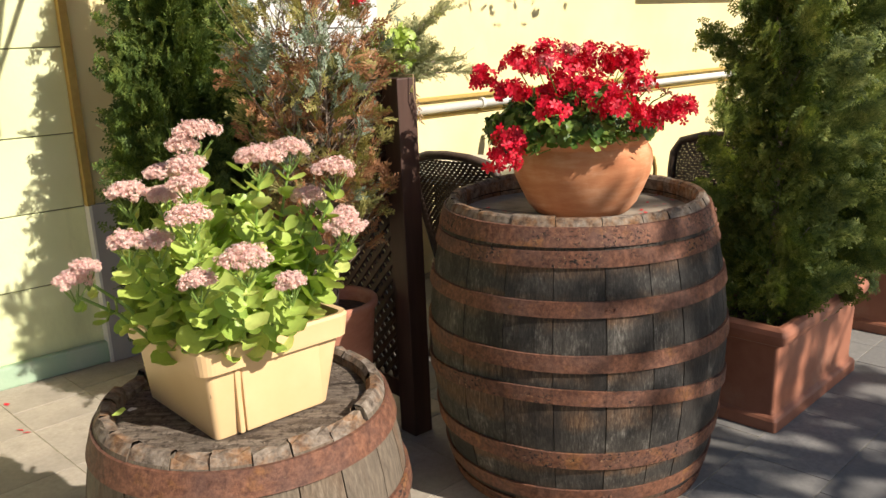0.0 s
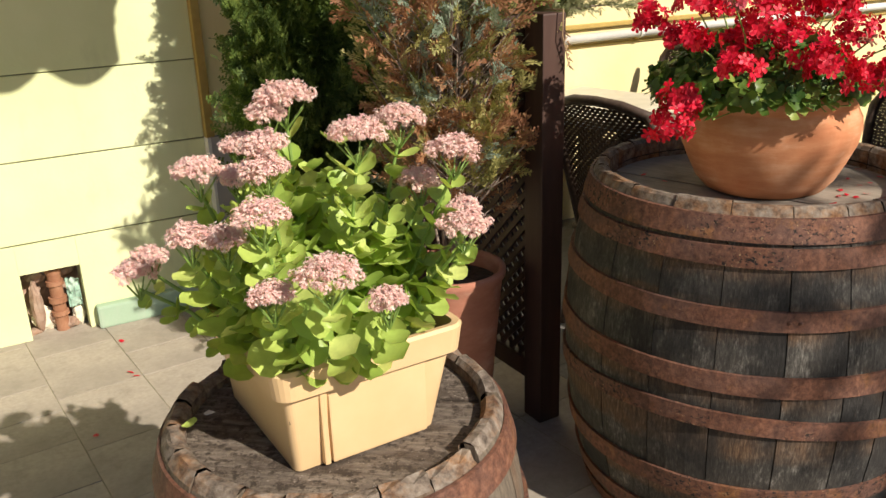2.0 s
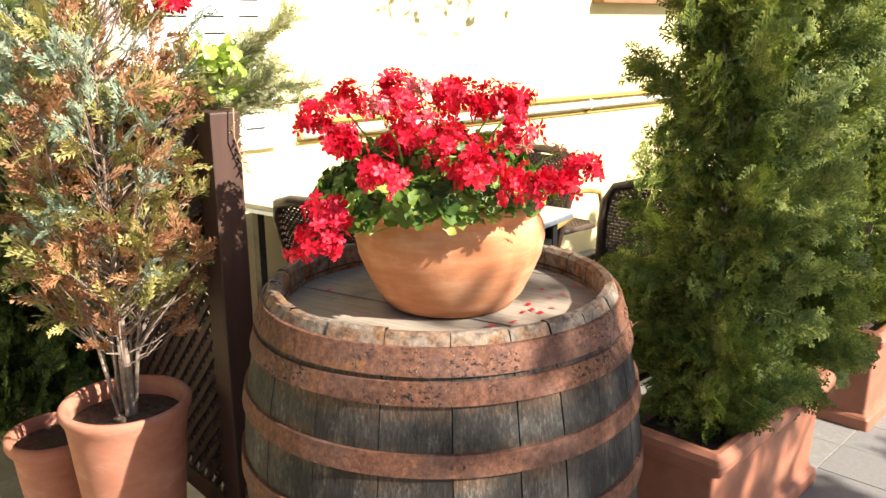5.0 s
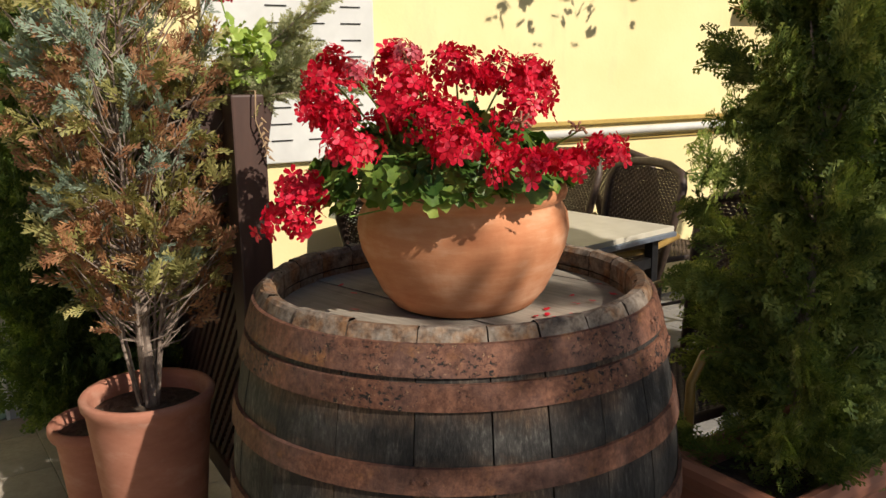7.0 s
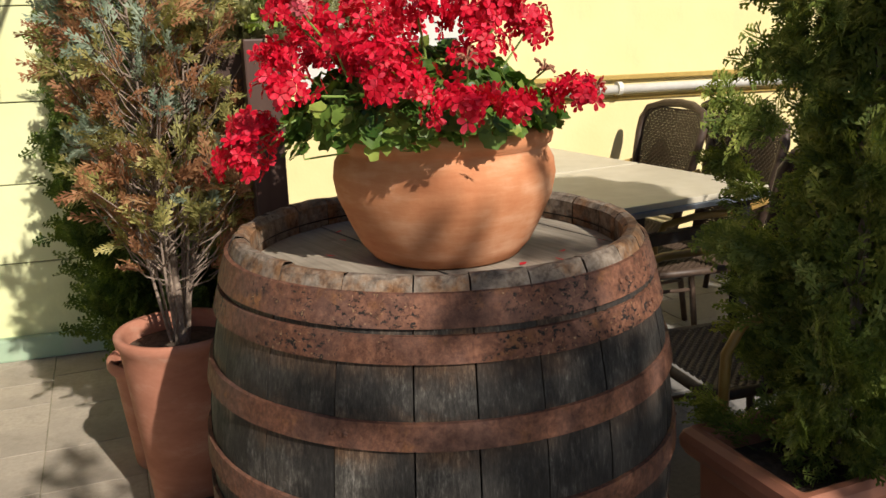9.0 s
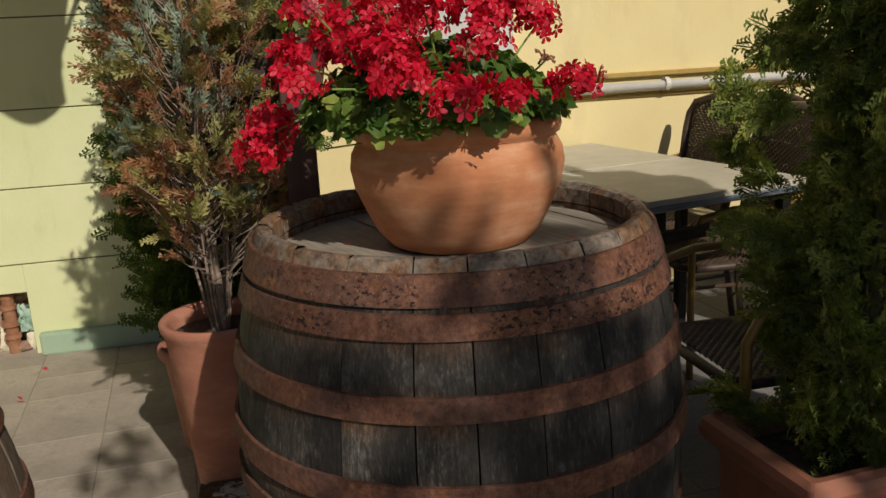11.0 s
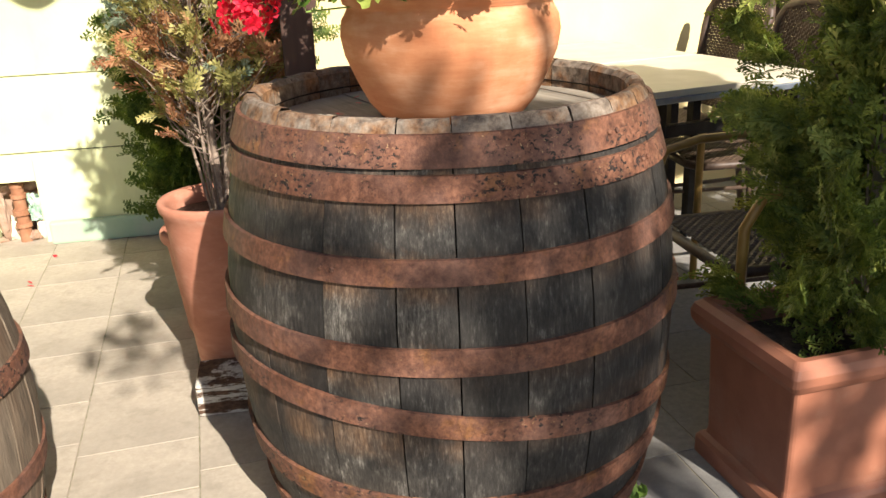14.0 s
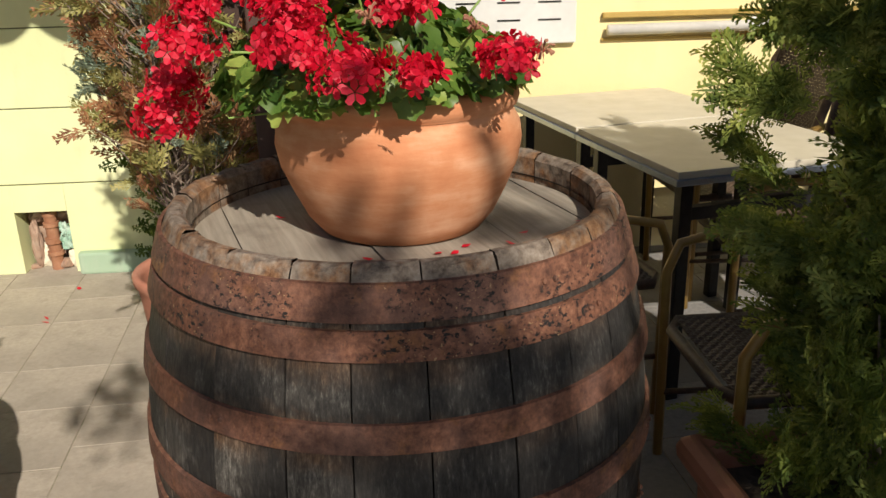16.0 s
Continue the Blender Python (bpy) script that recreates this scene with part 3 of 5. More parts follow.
def barrel(at, height, rim, bulge, staves, hoops, wood, label, seed, joints=(), turn=0.0, lead=(), grain=0.0, sunk=0.055, ragged=0.0, head=None):
    r = random.Random(seed)
    base = thing("barrel", Matrix.Translation(at) @ Matrix.Rotation(turn, 4, "Z"), label, "barrel", "wooden barrels")
    half = height / 2

    def radius(z):
        return bulge - (bulge - rim) * ((z - half) / half) ** 2

    widths = [r.uniform(0.8, 1.2) for _ in range(staves - len(lead))]
    widths = [radians(q) for q in lead] + [q * (2 * math.pi - radians(sum(lead))) / sum(widths) for q in widths]
    total = sum(widths)
    a = 0.0
    levels = [0, 0.02, 0.1, 0.22, 0.36, 0.5, 0.64, 0.78, 0.90, 0.965]
    for wdt in widths:
        da = 2 * math.pi * wdt / total
        gap = r.uniform(0.0015, 0.004) / rim
        a0, a1 = a + gap / 2, a + da - gap / 2
        a += da
        lift = r.uniform(-0.004, 0.003) - ragged * r.random() ** 2
        proud = r.uniform(-0.0018, 0.0018)
        bm = bmesh.new()
        rows = []
        for lv in levels:
            z = lv * height + (lift if lv > 0.95 else 0)
            rows.append([bm.verts.new(((radius(lv * height) + proud) * math.cos(a0 + (a1 - a0) * k / 3), (radius(lv * height) + proud) * math.sin(a0 + (a1 - a0) * k / 3), z)) for k in range(4)])
        top = height + lift
        chip = r.uniform(0.0, 0.004 + ragged)
        rows.append([bm.verts.new(((rim - 0.003) * math.cos(a0 + (a1 - a0) * k / 3), (rim - 0.003) * math.sin(a0 + (a1 - a0) * k / 3), top - 0.006 - chip * (k % 2))) for k in range(4)])
        rows.append([bm.verts.new(((rim - 0.010) * math.cos(a0 + (a1 - a0) * k / 3), (rim - 0.010) * math.sin(a0 + (a1 - a0) * k / 3), top - chip * ((k + 1) % 2))) for k in range(4)])
        rows.append([bm.verts.new(((rim - 0.026) * math.cos(a0 + (a1 - a0) * k / 3), (rim - 0.026) * math.sin(a0 + (a1 - a0) * k / 3), top - 0.003)) for k in range(4)])
        rows.append([bm.verts.new(((rim - 0.036) * math.cos(a0 + (a1 - a0) * k / 3), (rim - 0.036) * math.sin(a0 + (a1 - a0) * k / 3), top - 0.014)) for k in range(4)])
        rows.append([bm.verts.new(((rim - 0.036) * math.cos(a0 + (a1 - a0) * k / 3), (rim - 0.036) * math.sin(a0 + (a1 - a0) * k / 3), top - 0.095)) for k in range(4)])
        for i, (p, q) in enumerate(zip(rows, rows[1:])):
            for k in range(3):
                f = bm.faces.new((p[k], p[k + 1], q[k + 1], q[k]))
                f.material_index = 1 if i >= len(levels) - 1 else 0
        for i in range(len(rows) - 1):
            for k in (0, 3):
                p, q = rows[i][k], rows[i + 1][k]
                zc = max(0.0, (p.co.z + q.co.z) / 2)
                rr = 0.93
                v1 = bm.verts.new((p.co.x * rr, p.co.y * rr, p.co.z))
                v2 = bm.verts.new((q.co.x * rr, q.co.y * rr, q.co.z))
                if i < len(levels):
                    bm.faces.new((p, q, v2, v1) if k == 0 else (q, p, v1, v2))
        part("stave", bm, [wood, M["rim_wood"]], base)
    part("lining", lathe([(rim - 0.05, 0.0)] + [(radius(lv * height) - 0.022, lv * height) for lv in levels[1:-1]] + [(rim - 0.04, height - 0.05)], 48), M["dark_gap"], base)
    # head boards, sunk below the rim
    hz = height - sunk
    rin = rim - 0.037
    edges = [-rin, *joints, rin]
    for k in range(len(edges) - 1):
        y0, y1 = edges[k] + 0.0012, edges[k + 1] - 0.0012
        bm = bmesh.new()
        n_ = 12
        lo, hi = [], []
        for i in range(n_ + 1):
            y = y0 + (y1 - y0) * i / n_
            x = math.sqrt(max(0.0004, rin * rin - y * y))
            lo.append((-x, y))
            hi.append((x, y))
        ring = lo + hi[::-1]
        drop = r.uniform(-0.002, 0.001)
        up = [bm.verts.new((x, y, hz + drop)) for x, y in ring]
        dn = [bm.verts.new((x, y, hz - 0.02)) for x, y in ring]
        bm.faces.new(up[::-1])
        for i in range(len(ring)):
            j = (i + 1) % len(ring)
            bm.faces.new((up[i], up[j], dn[j], dn[i]))
        bmesh.ops.recalc_face_normals(bm, faces=bm.faces)
        ob = part("head_board", bm, head or M["head_boards"], base)
        ob.rotation_euler[2] = grain - turn
    for z0, z1, tilt, ph in hoops:
        seg = 72
        bm = bmesh.new()
        ring = []
        for i in range(seg):
            an = 2 * math.pi * i / seg
            dz = tilt * math.sin(an + ph)
            wv = 0.0006 * math.sin(an * 7 + ph)
            ra, rb = radius(z0 + dz), radius(z1 + dz)
            c_, s_ = math.cos(an), math.sin(an)
            ring.append([bm.verts.new((q * c_, q * s_, z)) for q, z in ((ra - 0.001, z0 + dz), (ra + 0.0080 + wv, z0 + dz + 0.001), (rb + 0.0065 + wv, z1 + dz - 0.001), (rb - 0.001, z1 + dz))])
        for i in range(seg):
            p, q = ring[i], ring[(i + 1) % seg]
            for k in range(3):
                bm.faces.new((p[k], q[k], q[k + 1], p[k + 1]))
        hoop = part("hoop", bm, M["hoop_rust"], base)
        for q in range(2):
            an = ph + q * 0.05
            bm = bmesh.new()
            bmesh.ops.create_icosphere(bm, subdivisions=1, radius=0.006)
            rm = radius((z0 + z1) / 2) + 0.007
            for v in bm.verts:
                v.co = v.co + Vector((rm * math.cos(an), rm * math.sin(an), (z0 + z1) / 2 + tilt * math.sin(an + ph)))
            part("rivet", bm, M["hoop_rust"], hoop)
    return base


BIG = Vector((0.414, 2.684, 0))
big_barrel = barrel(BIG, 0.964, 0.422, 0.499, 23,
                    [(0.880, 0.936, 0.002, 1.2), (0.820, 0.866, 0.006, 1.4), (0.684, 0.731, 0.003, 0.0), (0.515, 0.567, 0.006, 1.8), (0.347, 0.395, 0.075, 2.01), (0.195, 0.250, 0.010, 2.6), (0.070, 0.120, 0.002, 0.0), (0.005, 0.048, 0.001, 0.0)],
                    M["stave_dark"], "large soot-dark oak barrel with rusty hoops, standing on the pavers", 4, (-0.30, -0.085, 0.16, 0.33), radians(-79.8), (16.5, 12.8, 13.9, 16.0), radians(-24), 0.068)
SMALL = Vector((-0.362, 1.635, 0))
small_barrel = barrel(SMALL, 0.705, 0.323, 0.380, 22,
                      [(0.615, 0.672, 0.002, 0.5), (0.44, 0.485, 0.003, 2.0), (0.22, 0.265, 0.003, 4.0), (0.03, 0.085, 0.002, 1.0)],
                      M["stave_pale"], "weathered pale oak barrel with rusty hoops, carrying a flower crate", 9, (-0.2, -0.06, 0.08, 0.2), radians(20), (), radians(8), 0.036, 0.009, M["head_dark"])

# timber offcut under the pots beside the large barrel
blk = thing("timber_block", pose(-0.33, 2.575, 0, 0, 0, 48), "weathered timber block with flaking pale paint on the pavers", "timber block")
bm = boxed(-0.09, 0.07, -0.08, 0.08, 0, 0.10, 0.006)
bmesh.ops.subdivide_edges(bm, edges=bm.edges[:], cuts=2)
for v in bm.verts:
    v.co += Vector((0, 0, 0.004 * noise.noise(v.co * 30))) if v.co.z > 0.02 else Vector()
part("beam", bm, M["grey_wood"], blk)

# ---- terracotta bowl with geraniums ----
BOWL = Vector((0.437, 2.685, 0.8965))
bowl = thing("flower_bowl", Matrix.Translation(BOWL), "round terracotta bowl with a rolled rim on the large barrel", "flower pot")
prof = [(0.0, 0.0), (0.140, 0.0), (0.154, 0.006), (0.178, 0.035), (0.200, 0.080), (0.221, 0.130), (0.228, 0.170), (0.224, 0.200), (0.212, 0.222), (0.210, 0.228), (0.219, 0.233), (0.223, 0.246), (0.221, 0.262), (0.212, 0.270), (0.200, 0.268), (0.195, 0.255), (0.198, 0.215), (0.192, 0.21)]
part("body", lathe(prof, 72, 0.004), M["terracotta"], bowl, soft=True)
part("soil", lathe([(0.197, 0.222), (0.12, 0.234), (0.0, 0.240)], 40), M["soil"], bowl, "dark potting soil", True)


def scatter(template_v, template_f, pos, axes, scale):
    """Copies of a small mesh: template vertices (k,3), at pos (n,3) with axes (n,3,3) columns x,y,z."""
    tv = np.asarray(template_v, float)
    n_ = len(pos)
    k = len(tv)
    v = np.einsum("nij,kj->nki", axes, tv) * np.asarray(scale).reshape(n_, 1, -1) + np.asarray(pos)[:, None, :]
    f = [tuple(i + o * k for i in face) for o in range(n_) for face in template_f]
    return v.reshape(-1, 3), f


def frames(nrm, up=None, spin=None):
    """Right-handed axes with z along nrm and x as near to up as can be, then spun."""
    nrm = np.asarray(nrm, float)
    nrm = nrm / np.linalg.norm(nrm, axis=1, keepdims=True)
    ref = np.asarray(up, float) if up is not None else np.tile([0.31, 0.2, 0.93], (len(nrm), 1))
    x = ref - nrm * np.sum(ref * nrm, axis=1, keepdims=True)
    bad = np.linalg.norm(x, axis=1) < 1e-4
    x[bad] = np.cross(nrm[bad], [1, 0.2, 0.1])
    x /= np.linalg.norm(x, axis=1, keepdims=True)
    y = np.cross(nrm, x)
    if spin is not None:
        c, s = np.cos(spin)[:, None], np.sin(spin)[:, None]
        x, y = x * c + y * s, y * c - x * s
    return np.stack([x, y, nrm], axis=2)


def unit(n_):
    v = rng.normal(size=(n_, 3))
    return v / np.linalg.norm(v, axis=1, keepdims=True)


def geranium_leaf():
    """Round scalloped leaf, cupped, notched at the stalk (unit radius)."""
    vs = [(0, 0, -0.12)]
    m = 18
    for i in range(m):
        a = math.pi * 0.10 + (2 * math.pi - 0.2 * math.pi) * i / (m - 1)
        r = 1.0 + 0.09 * math.cos(a * 7)
        vs.append((-r * math.cos(a), r * math.sin(a), 0.10 * math.cos(a * 3.5) + 0.05))
    fs = [(0, i, i + 1) for i in range(1, m)]
    return vs, fs


def petal_floret():
    """Five broad petals of one floret (unit radius)."""
    vs, fs = [], []
    for k in range(5):
        a = 2 * math.pi * k / 5
        o = len(vs)
        for x, y, z in ((0.05, 0, 0), (0.5, -0.30, 0.12), (0.95, -0.26, 0.20), (1.08, 0.0, 0.14), (0.95, 0.26, 0.22), (0.5, 0.30, 0.12)):
            vs.append((x * math.cos(a) - y * math.sin(a), x * math.sin(a) + y * math.cos(a), z))
        fs.append(tuple(o + i for i in range(6)))
    return vs, fs


def umbel(centre, radius, count, squash=0.75, hemi=-0.35):
    d = unit(count * 3)
    d = d[d[:, 2] > hemi][:count]
    pos = np.array(centre) + d * radius * np.array([1, 1, squash]) * rng.uniform(0.72, 1.0, (len(d), 1))
    return pos, d + rng.normal(size=d.shape) * 0.25


geranium = thing("geranium", Matrix.Identity(4), "scarlet geranium in full bloom with round green leaves", "flowering plant")
HEADS = [(0.119, 2.653, 1.339, 0.040), (0.247, 2.477, 1.385, 0.050), (0.323, 2.603, 1.405, 0.044), (0.251, 2.397, 1.307, 0.026), (0.345, 2.318, 1.259, 0.040),
         (0.225, 2.365, 1.172, 0.042), (0.208, 2.340, 1.122, 0.040), (0.393, 2.469, 1.345, 0.052), (0.468, 2.557, 1.39, 0.046), (0.470, 2.44, 1.292, 0.056),
         (0.541, 2.613, 1.376, 0.046), (0.593, 2.655, 1.386, 0.036), (0.603, 2.554, 1.315, 0.040), (0.535, 2.39, 1.262, 0.046), (0.633, 2.42, 1.222, 0.044),
         (0.743, 2.64, 1.232, 0.040), (0.700, 2.496, 1.222, 0.024), (0.30, 2.75, 1.36, 0.042), (0.42, 2.86, 1.37, 0.044), (0.56, 2.82, 1.35, 0.040), (0.35, 2.52, 1.30, 0.034), (0.20, 2.60, 1.30, 0.030)]
fv, ff = petal_floret()
for x, y, z, r in HEADS:
    r *= 1.04
    p, d = umbel((x, y, z), r * 1.05, int(18 + 760 * r))
    p += rng.normal(size=p.shape) * 0.007 + np.sin(d * 4 + x * 90) * r * 0.24
    v, f = scatter(fv, ff, p, frames(d, spin=rng.uniform(0, 6.28, len(d))), rng.uniform(0.0125, 0.0195, len(p)))
    head = cloud("flower_head", v, f, M["geranium_petal"], geranium)
    root = Vector((BOWL.x + (x - BOWL.x) * 0.45, BOWL.y + (y - BOWL.y) * 0.45, 1.16))
    end = Vector((x, y, z - r * 0.25))
    mid = (root + end) / 2 + Vector((rnd.uniform(-0.02, 0.02), rnd.uniform(-0.02, 0.02), 0.035))
    part("stalk", tubed([root, mid, end], 0.0028, 0.002, 6), M["green_stem"], geranium)
# heads gone over: a few loose pink florets and drooping buds on bare stalks
for x, y, z, spent in ((0.695, 2.617, 1.287, False), (0.40, 2.48, 1.425, True), (0.33, 2.40, 1.395, True), (0.76, 2.70, 1.25, False), (0.62, 2.47, 1.31, False)):
    root = Vector((BOWL.x + (x - BOWL.x) * 0.6, BOWL.y + (y - BOWL.y) * 0.6, 1.18))
    end = Vector((x, y, z - 0.012))
    part("stalk", tubed([root, root.lerp(end, 0.55) + Vector((0.008, 0.006, 0.02)), end], 0.0026, 0.002, 6), M["green_stem"], geranium)
    bm = bmesh.new()
    for k in range(11):
        b = k * 2.4
        tip = end + Vector((math.cos(b) * 0.019, math.sin(b) * 0.019, rnd.uniform(-0.010, 0.022)))
        tube(bm, [end, end.lerp(tip, 0.6) + Vector((0, 0, 0.006)), tip], 0.0010, 0.0030, 5)
    part("bud_cluster", bm, M["spent_bud"], geranium, "brownish pink buds")["kind"] = "stuff"
    if spent:
        p, d = umbel((x, y, z), 0.027, 16)
        v, f = scatter(fv, ff, p, frames(d, spin=rng.uniform(0, 6.28, len(d))), rng.uniform(0.008, 0.013, len(p)))
        cloud("flower_head", v, f, M["faded_petal"], geranium, "faded pink flower head")
lv_, lf_ = geranium_leaf()
cnt = 1400
ang = rng.uniform(0, 2 * np.pi, cnt)
rad = np.sqrt(rng.uniform(0.0, 1, cnt)) * 0.276
hgt = 1.185 + 0.14 * (1 - (rad / 0.29) ** 2) * rng.uniform(0.35, 1.0, cnt) - np.clip(rad - 0.20, 0, 1) * 1.0 * rng.uniform(0, 1, cnt) * np.clip(0.55 - np.cos(ang - 0.3), 0.45, 1)
pos = np.stack([BOWL.x - 0.036 + rad * np.cos(ang), BOWL.y - 0.024 + rad * np.sin(ang), hgt], 1)
nrm = np.stack([np.cos(ang) * rad * 3.2, np.sin(ang) * rad * 3.2, np.full(cnt, 0.75)], 1) + rng.normal(size=(cnt, 3)) * 0.38
v, f = scatter(lv_, lf_, pos, frames(nrm, spin=rng.uniform(0, 6.28, cnt)), rng.uniform(0.012, 0.027, cnt))
cloud("leaves", v, f, M["geranium_leaf"], geranium, "round scalloped green leaves", True)
bm = bmesh.new()
for k in range(60):
    i = rng.integers(cnt)
    tube(bm, [(BOWL.x + (pos[i][0] - BOWL.x) * 0.5, BOWL.y + (pos[i][1] - BOWL.y) * 0.5, 1.13), pos[i] - np.array([0, 0, 0.02]), pos[i]], 0.002, 0.0015, 5)
part("stemwork", bm, M["green_stem"], geranium)["kind"] = "stuff"

# fallen petals
for k, (x, y) in enumerate([(0.70, 2.90), (0.745, 2.82), (0.66, 2.78), (0.68, 2.72), (0.64, 2.62), (0.66, 2.60), (0.62, 2.60), (0.69, 2.64), (0.60, 2.53), (0.55, 2.50), (0.18, 2.66), (0.12, 2.72), (0.63, 2.66), (0.71, 2.75), (0.24, 2.54)]):
    bm = bmesh.new()
    pts = [bm.verts.new((0.009 * q * math.cos(a), 0.007 * q * math.sin(a), 0.001 + 0.002 * abs(math.cos(a)))) for a, q in [(j * 1.047, 1 + 0.3 * math.sin(j * 2 + k)) for j in range(6)]]
    bm.faces.new(pts)
    pe = part("petal", bm, M["geranium_petal"])
    pe.matrix_world = pose(x, y, 0.8985, rnd.uniform(-12, 12), rnd.uniform(-12, 12), rnd.uniform(0, 360))
    tagged(pe, "fallen red petal on the barrel head", "petal", "fallen petals")
for k, (x, y) in enumerate([(-2.02, 2.95), (-1.80, 2.72), (-1.76, 2.70), (-1.62, 2.30)]):
    bm = bmesh.new()
    pts = [bm.verts.new((0.014 * math.cos(j * 1.047 + k), 0.010 * math.sin(j * 1.047), 0.003 * abs(math.cos(j)))) for j in range(6)]
    bm.faces.new(pts)
    pe = part("petal", bm, M["geranium_petal"])
    pe.matrix_world = pose(x, y, 0.004, 5, 8, 40 * k)
    tagged(pe, "dried red petal on the pavers", "petal", "fallen petals")

# ---- crate with sedum ----
U = Vector((0.64, 0.768, 0))
CR = Matrix.Translation((-0.345, 1.432, 0.669)) @ Matrix.Rotation(math.atan2(0.768, 0.64), 4, "Z")
crate = thing("plastic_crate", CR, "pale ochre plastic crate used as a planter on the barrel", "crate")


def crate_body():
    """Open tapered box with a stepped corner; x along the short face, y along the long one."""
    bm = bmesh.new()

    def ring(x0, x1, y0, y1, z, r=0.012):
        pts = []
        for cx, cy, a0 in ((x1 - r, y0 + r, -90), (x1 - r, y1 - r, 0), (x0 + r, y1 - r, 90), (x0 + r, y0 + r, 180)):
            for k in range(7):
                a = radians(a0 + 15 * k)
                pts.append(bm.verts.new((cx + r * math.cos(a), cy + r * math.sin(a), z)))
        return pts

    rings = [ring(0.0, 0.285, 0.0, 0.34, 0.0, 0.014), ring(-0.012, 0.322, -0.012, 0.352, 0.155, 0.016), ring(-0.030, 0.340, -0.030, 0.368, 0.157, 0.032),
             ring(-0.036, 0.347, -0.036, 0.374, 0.206, 0.036), ring(-0.031, 0.342, -0.031, 0.369, 0.212, 0.032), ring(-0.018, 0.330, -0.018, 0.356, 0.210, 0.022), ring(-0.006, 0.310, -0.006, 0.345, 0.12)]
    bm.faces.new(rings[0][::-1])
    for p, q in zip(rings, rings[1:]):
        for i in range(len(p)):
            j = (i + 1) % len(p)
            bm.faces.new((p[i], p[j], q[j], q[i]))
    return bm


part("body", crate_body(), M["crate"], crate)
part("corner_rib", boxed(0.050, 0.062, -0.0155, 0.004, 0.004, 0.155, 0.003), M["crate"], crate)
part("front_panel", boxed(0.066, 0.262, -0.0150, 0.004, 0.004, 0.155, 0.004), M["crate"], crate)
part("soil", boxed(-0.004, 0.288, -0.004, 0.343, 0.10, 0.165), M["soil"], crate, "dark potting soil")

sedum = thing("sedum", Matrix.Identity(4), "pink-flowering sedum with fleshy light green leaves", "flowering plant")
SHEADS = [(-0.378, 1.574, 1.305, 0.048), (-0.40, 1.55, 1.285, 0.03), (-0.335, 1.42, 1.262, 0.034), (-0.456, 1.553, 1.227, 0.032), (-0.325, 1.399, 1.232, 0.034), (-0.495, 1.474, 1.20, 0.042), (-0.424, 1.485, 1.191, 0.030), (-0.304, 1.339, 1.178, 0.038),
          (-0.452, 1.368, 1.125, 0.032), (-0.396, 1.38, 1.122, 0.032), (-0.622, 1.441, 1.023, 0.036), (-0.60, 1.455, 1.05, 0.024), (-0.238, 1.544, 1.256, 0.044), (-0.225, 1.70, 1.25, 0.044), (-0.103, 1.633, 1.216, 0.042), (-0.175, 1.66, 1.155, 0.032),
          (-0.078, 1.60, 1.097, 0.040), (-0.085, 1.63, 1.12, 0.022), (-0.2, 1.333, 1.096, 0.046), (-0.299, 1.338, 1.055, 0.032), (-0.148, 1.424, 1.03, 0.026)]


def star_flower():
    vs, fs = [(0, 0, 0.2)], []
    for k in range(10):
        a = math.pi * k / 5
        r = 1.0 if k % 2 == 0 else 0.42
        vs.append((r * math.cos(a), r * math.sin(a), 0.35 if k % 2 == 0 else 0.0))
    for k in range(10):
        fs.append((0, 1 + k, 1 + (k + 1) % 10))
    return vs, fs


def fleshy_leaf():
    """Oval leaf along +x, spooned, two rows of faces either side of the midrib."""
    vs, fs = [], []
    st = [(0.0, 0.06), (0.15, 0.17), (0.34, 0.37), (0.58, 0.47), (0.80, 0.41), (0.95, 0.21)]
    for x, w in st:
        lift = 0.22 * x * x
        vs += [(x, -w, lift + 0.10), (x, 0, lift - 0.02), (x, w, lift + 0.10)]
    vs.append((1.02, 0, 0.22))
    for i in range(len(st) - 1):
        o = 3 * i
        fs += [(o, o + 3, o + 4, o + 1), (o + 1, o + 4, o + 5, o + 2)]
    o = 3 * (len(st) - 1)
    fs += [(o, o + 6 - 3, o + 1), (o + 1, o + 3, o + 2)]
    return vs, fs


sv, sf = star_flower()
lv2, lf2 = fleshy_leaf()
CENTRE = CR @ Vector((0.142, 0.17, 0))
lp, la, ls = [], [], []


def leaf_pairs(root, end, count, size):
    """Leaves in turned pairs up a stem."""
    ax = (end - root).normalized()
    for k in range(count):
        t_ = (k + 0.6) / count
        p = root.lerp(end, t_)
        side = ax.orthogonal().normalized()
        side = Matrix.Rotation(k * 1.57 + rnd.uniform(-0.4, 0.4), 3, ax) @ side
        for sgn in (1, -1):
            d = (side * sgn + ax * rnd.uniform(0.15, 0.9)).normalized()
            nn = (ax - d * ax.dot(d)).normalized()
            y = nn.cross(d)
            lp.append(p)
            la.append(np.array([d, y, nn]).T)
            ls.append(size * rnd.uniform(0.7, 1.15) * (1.0 - 0.45 * max(0, t_ - 0.6) / 0.4))


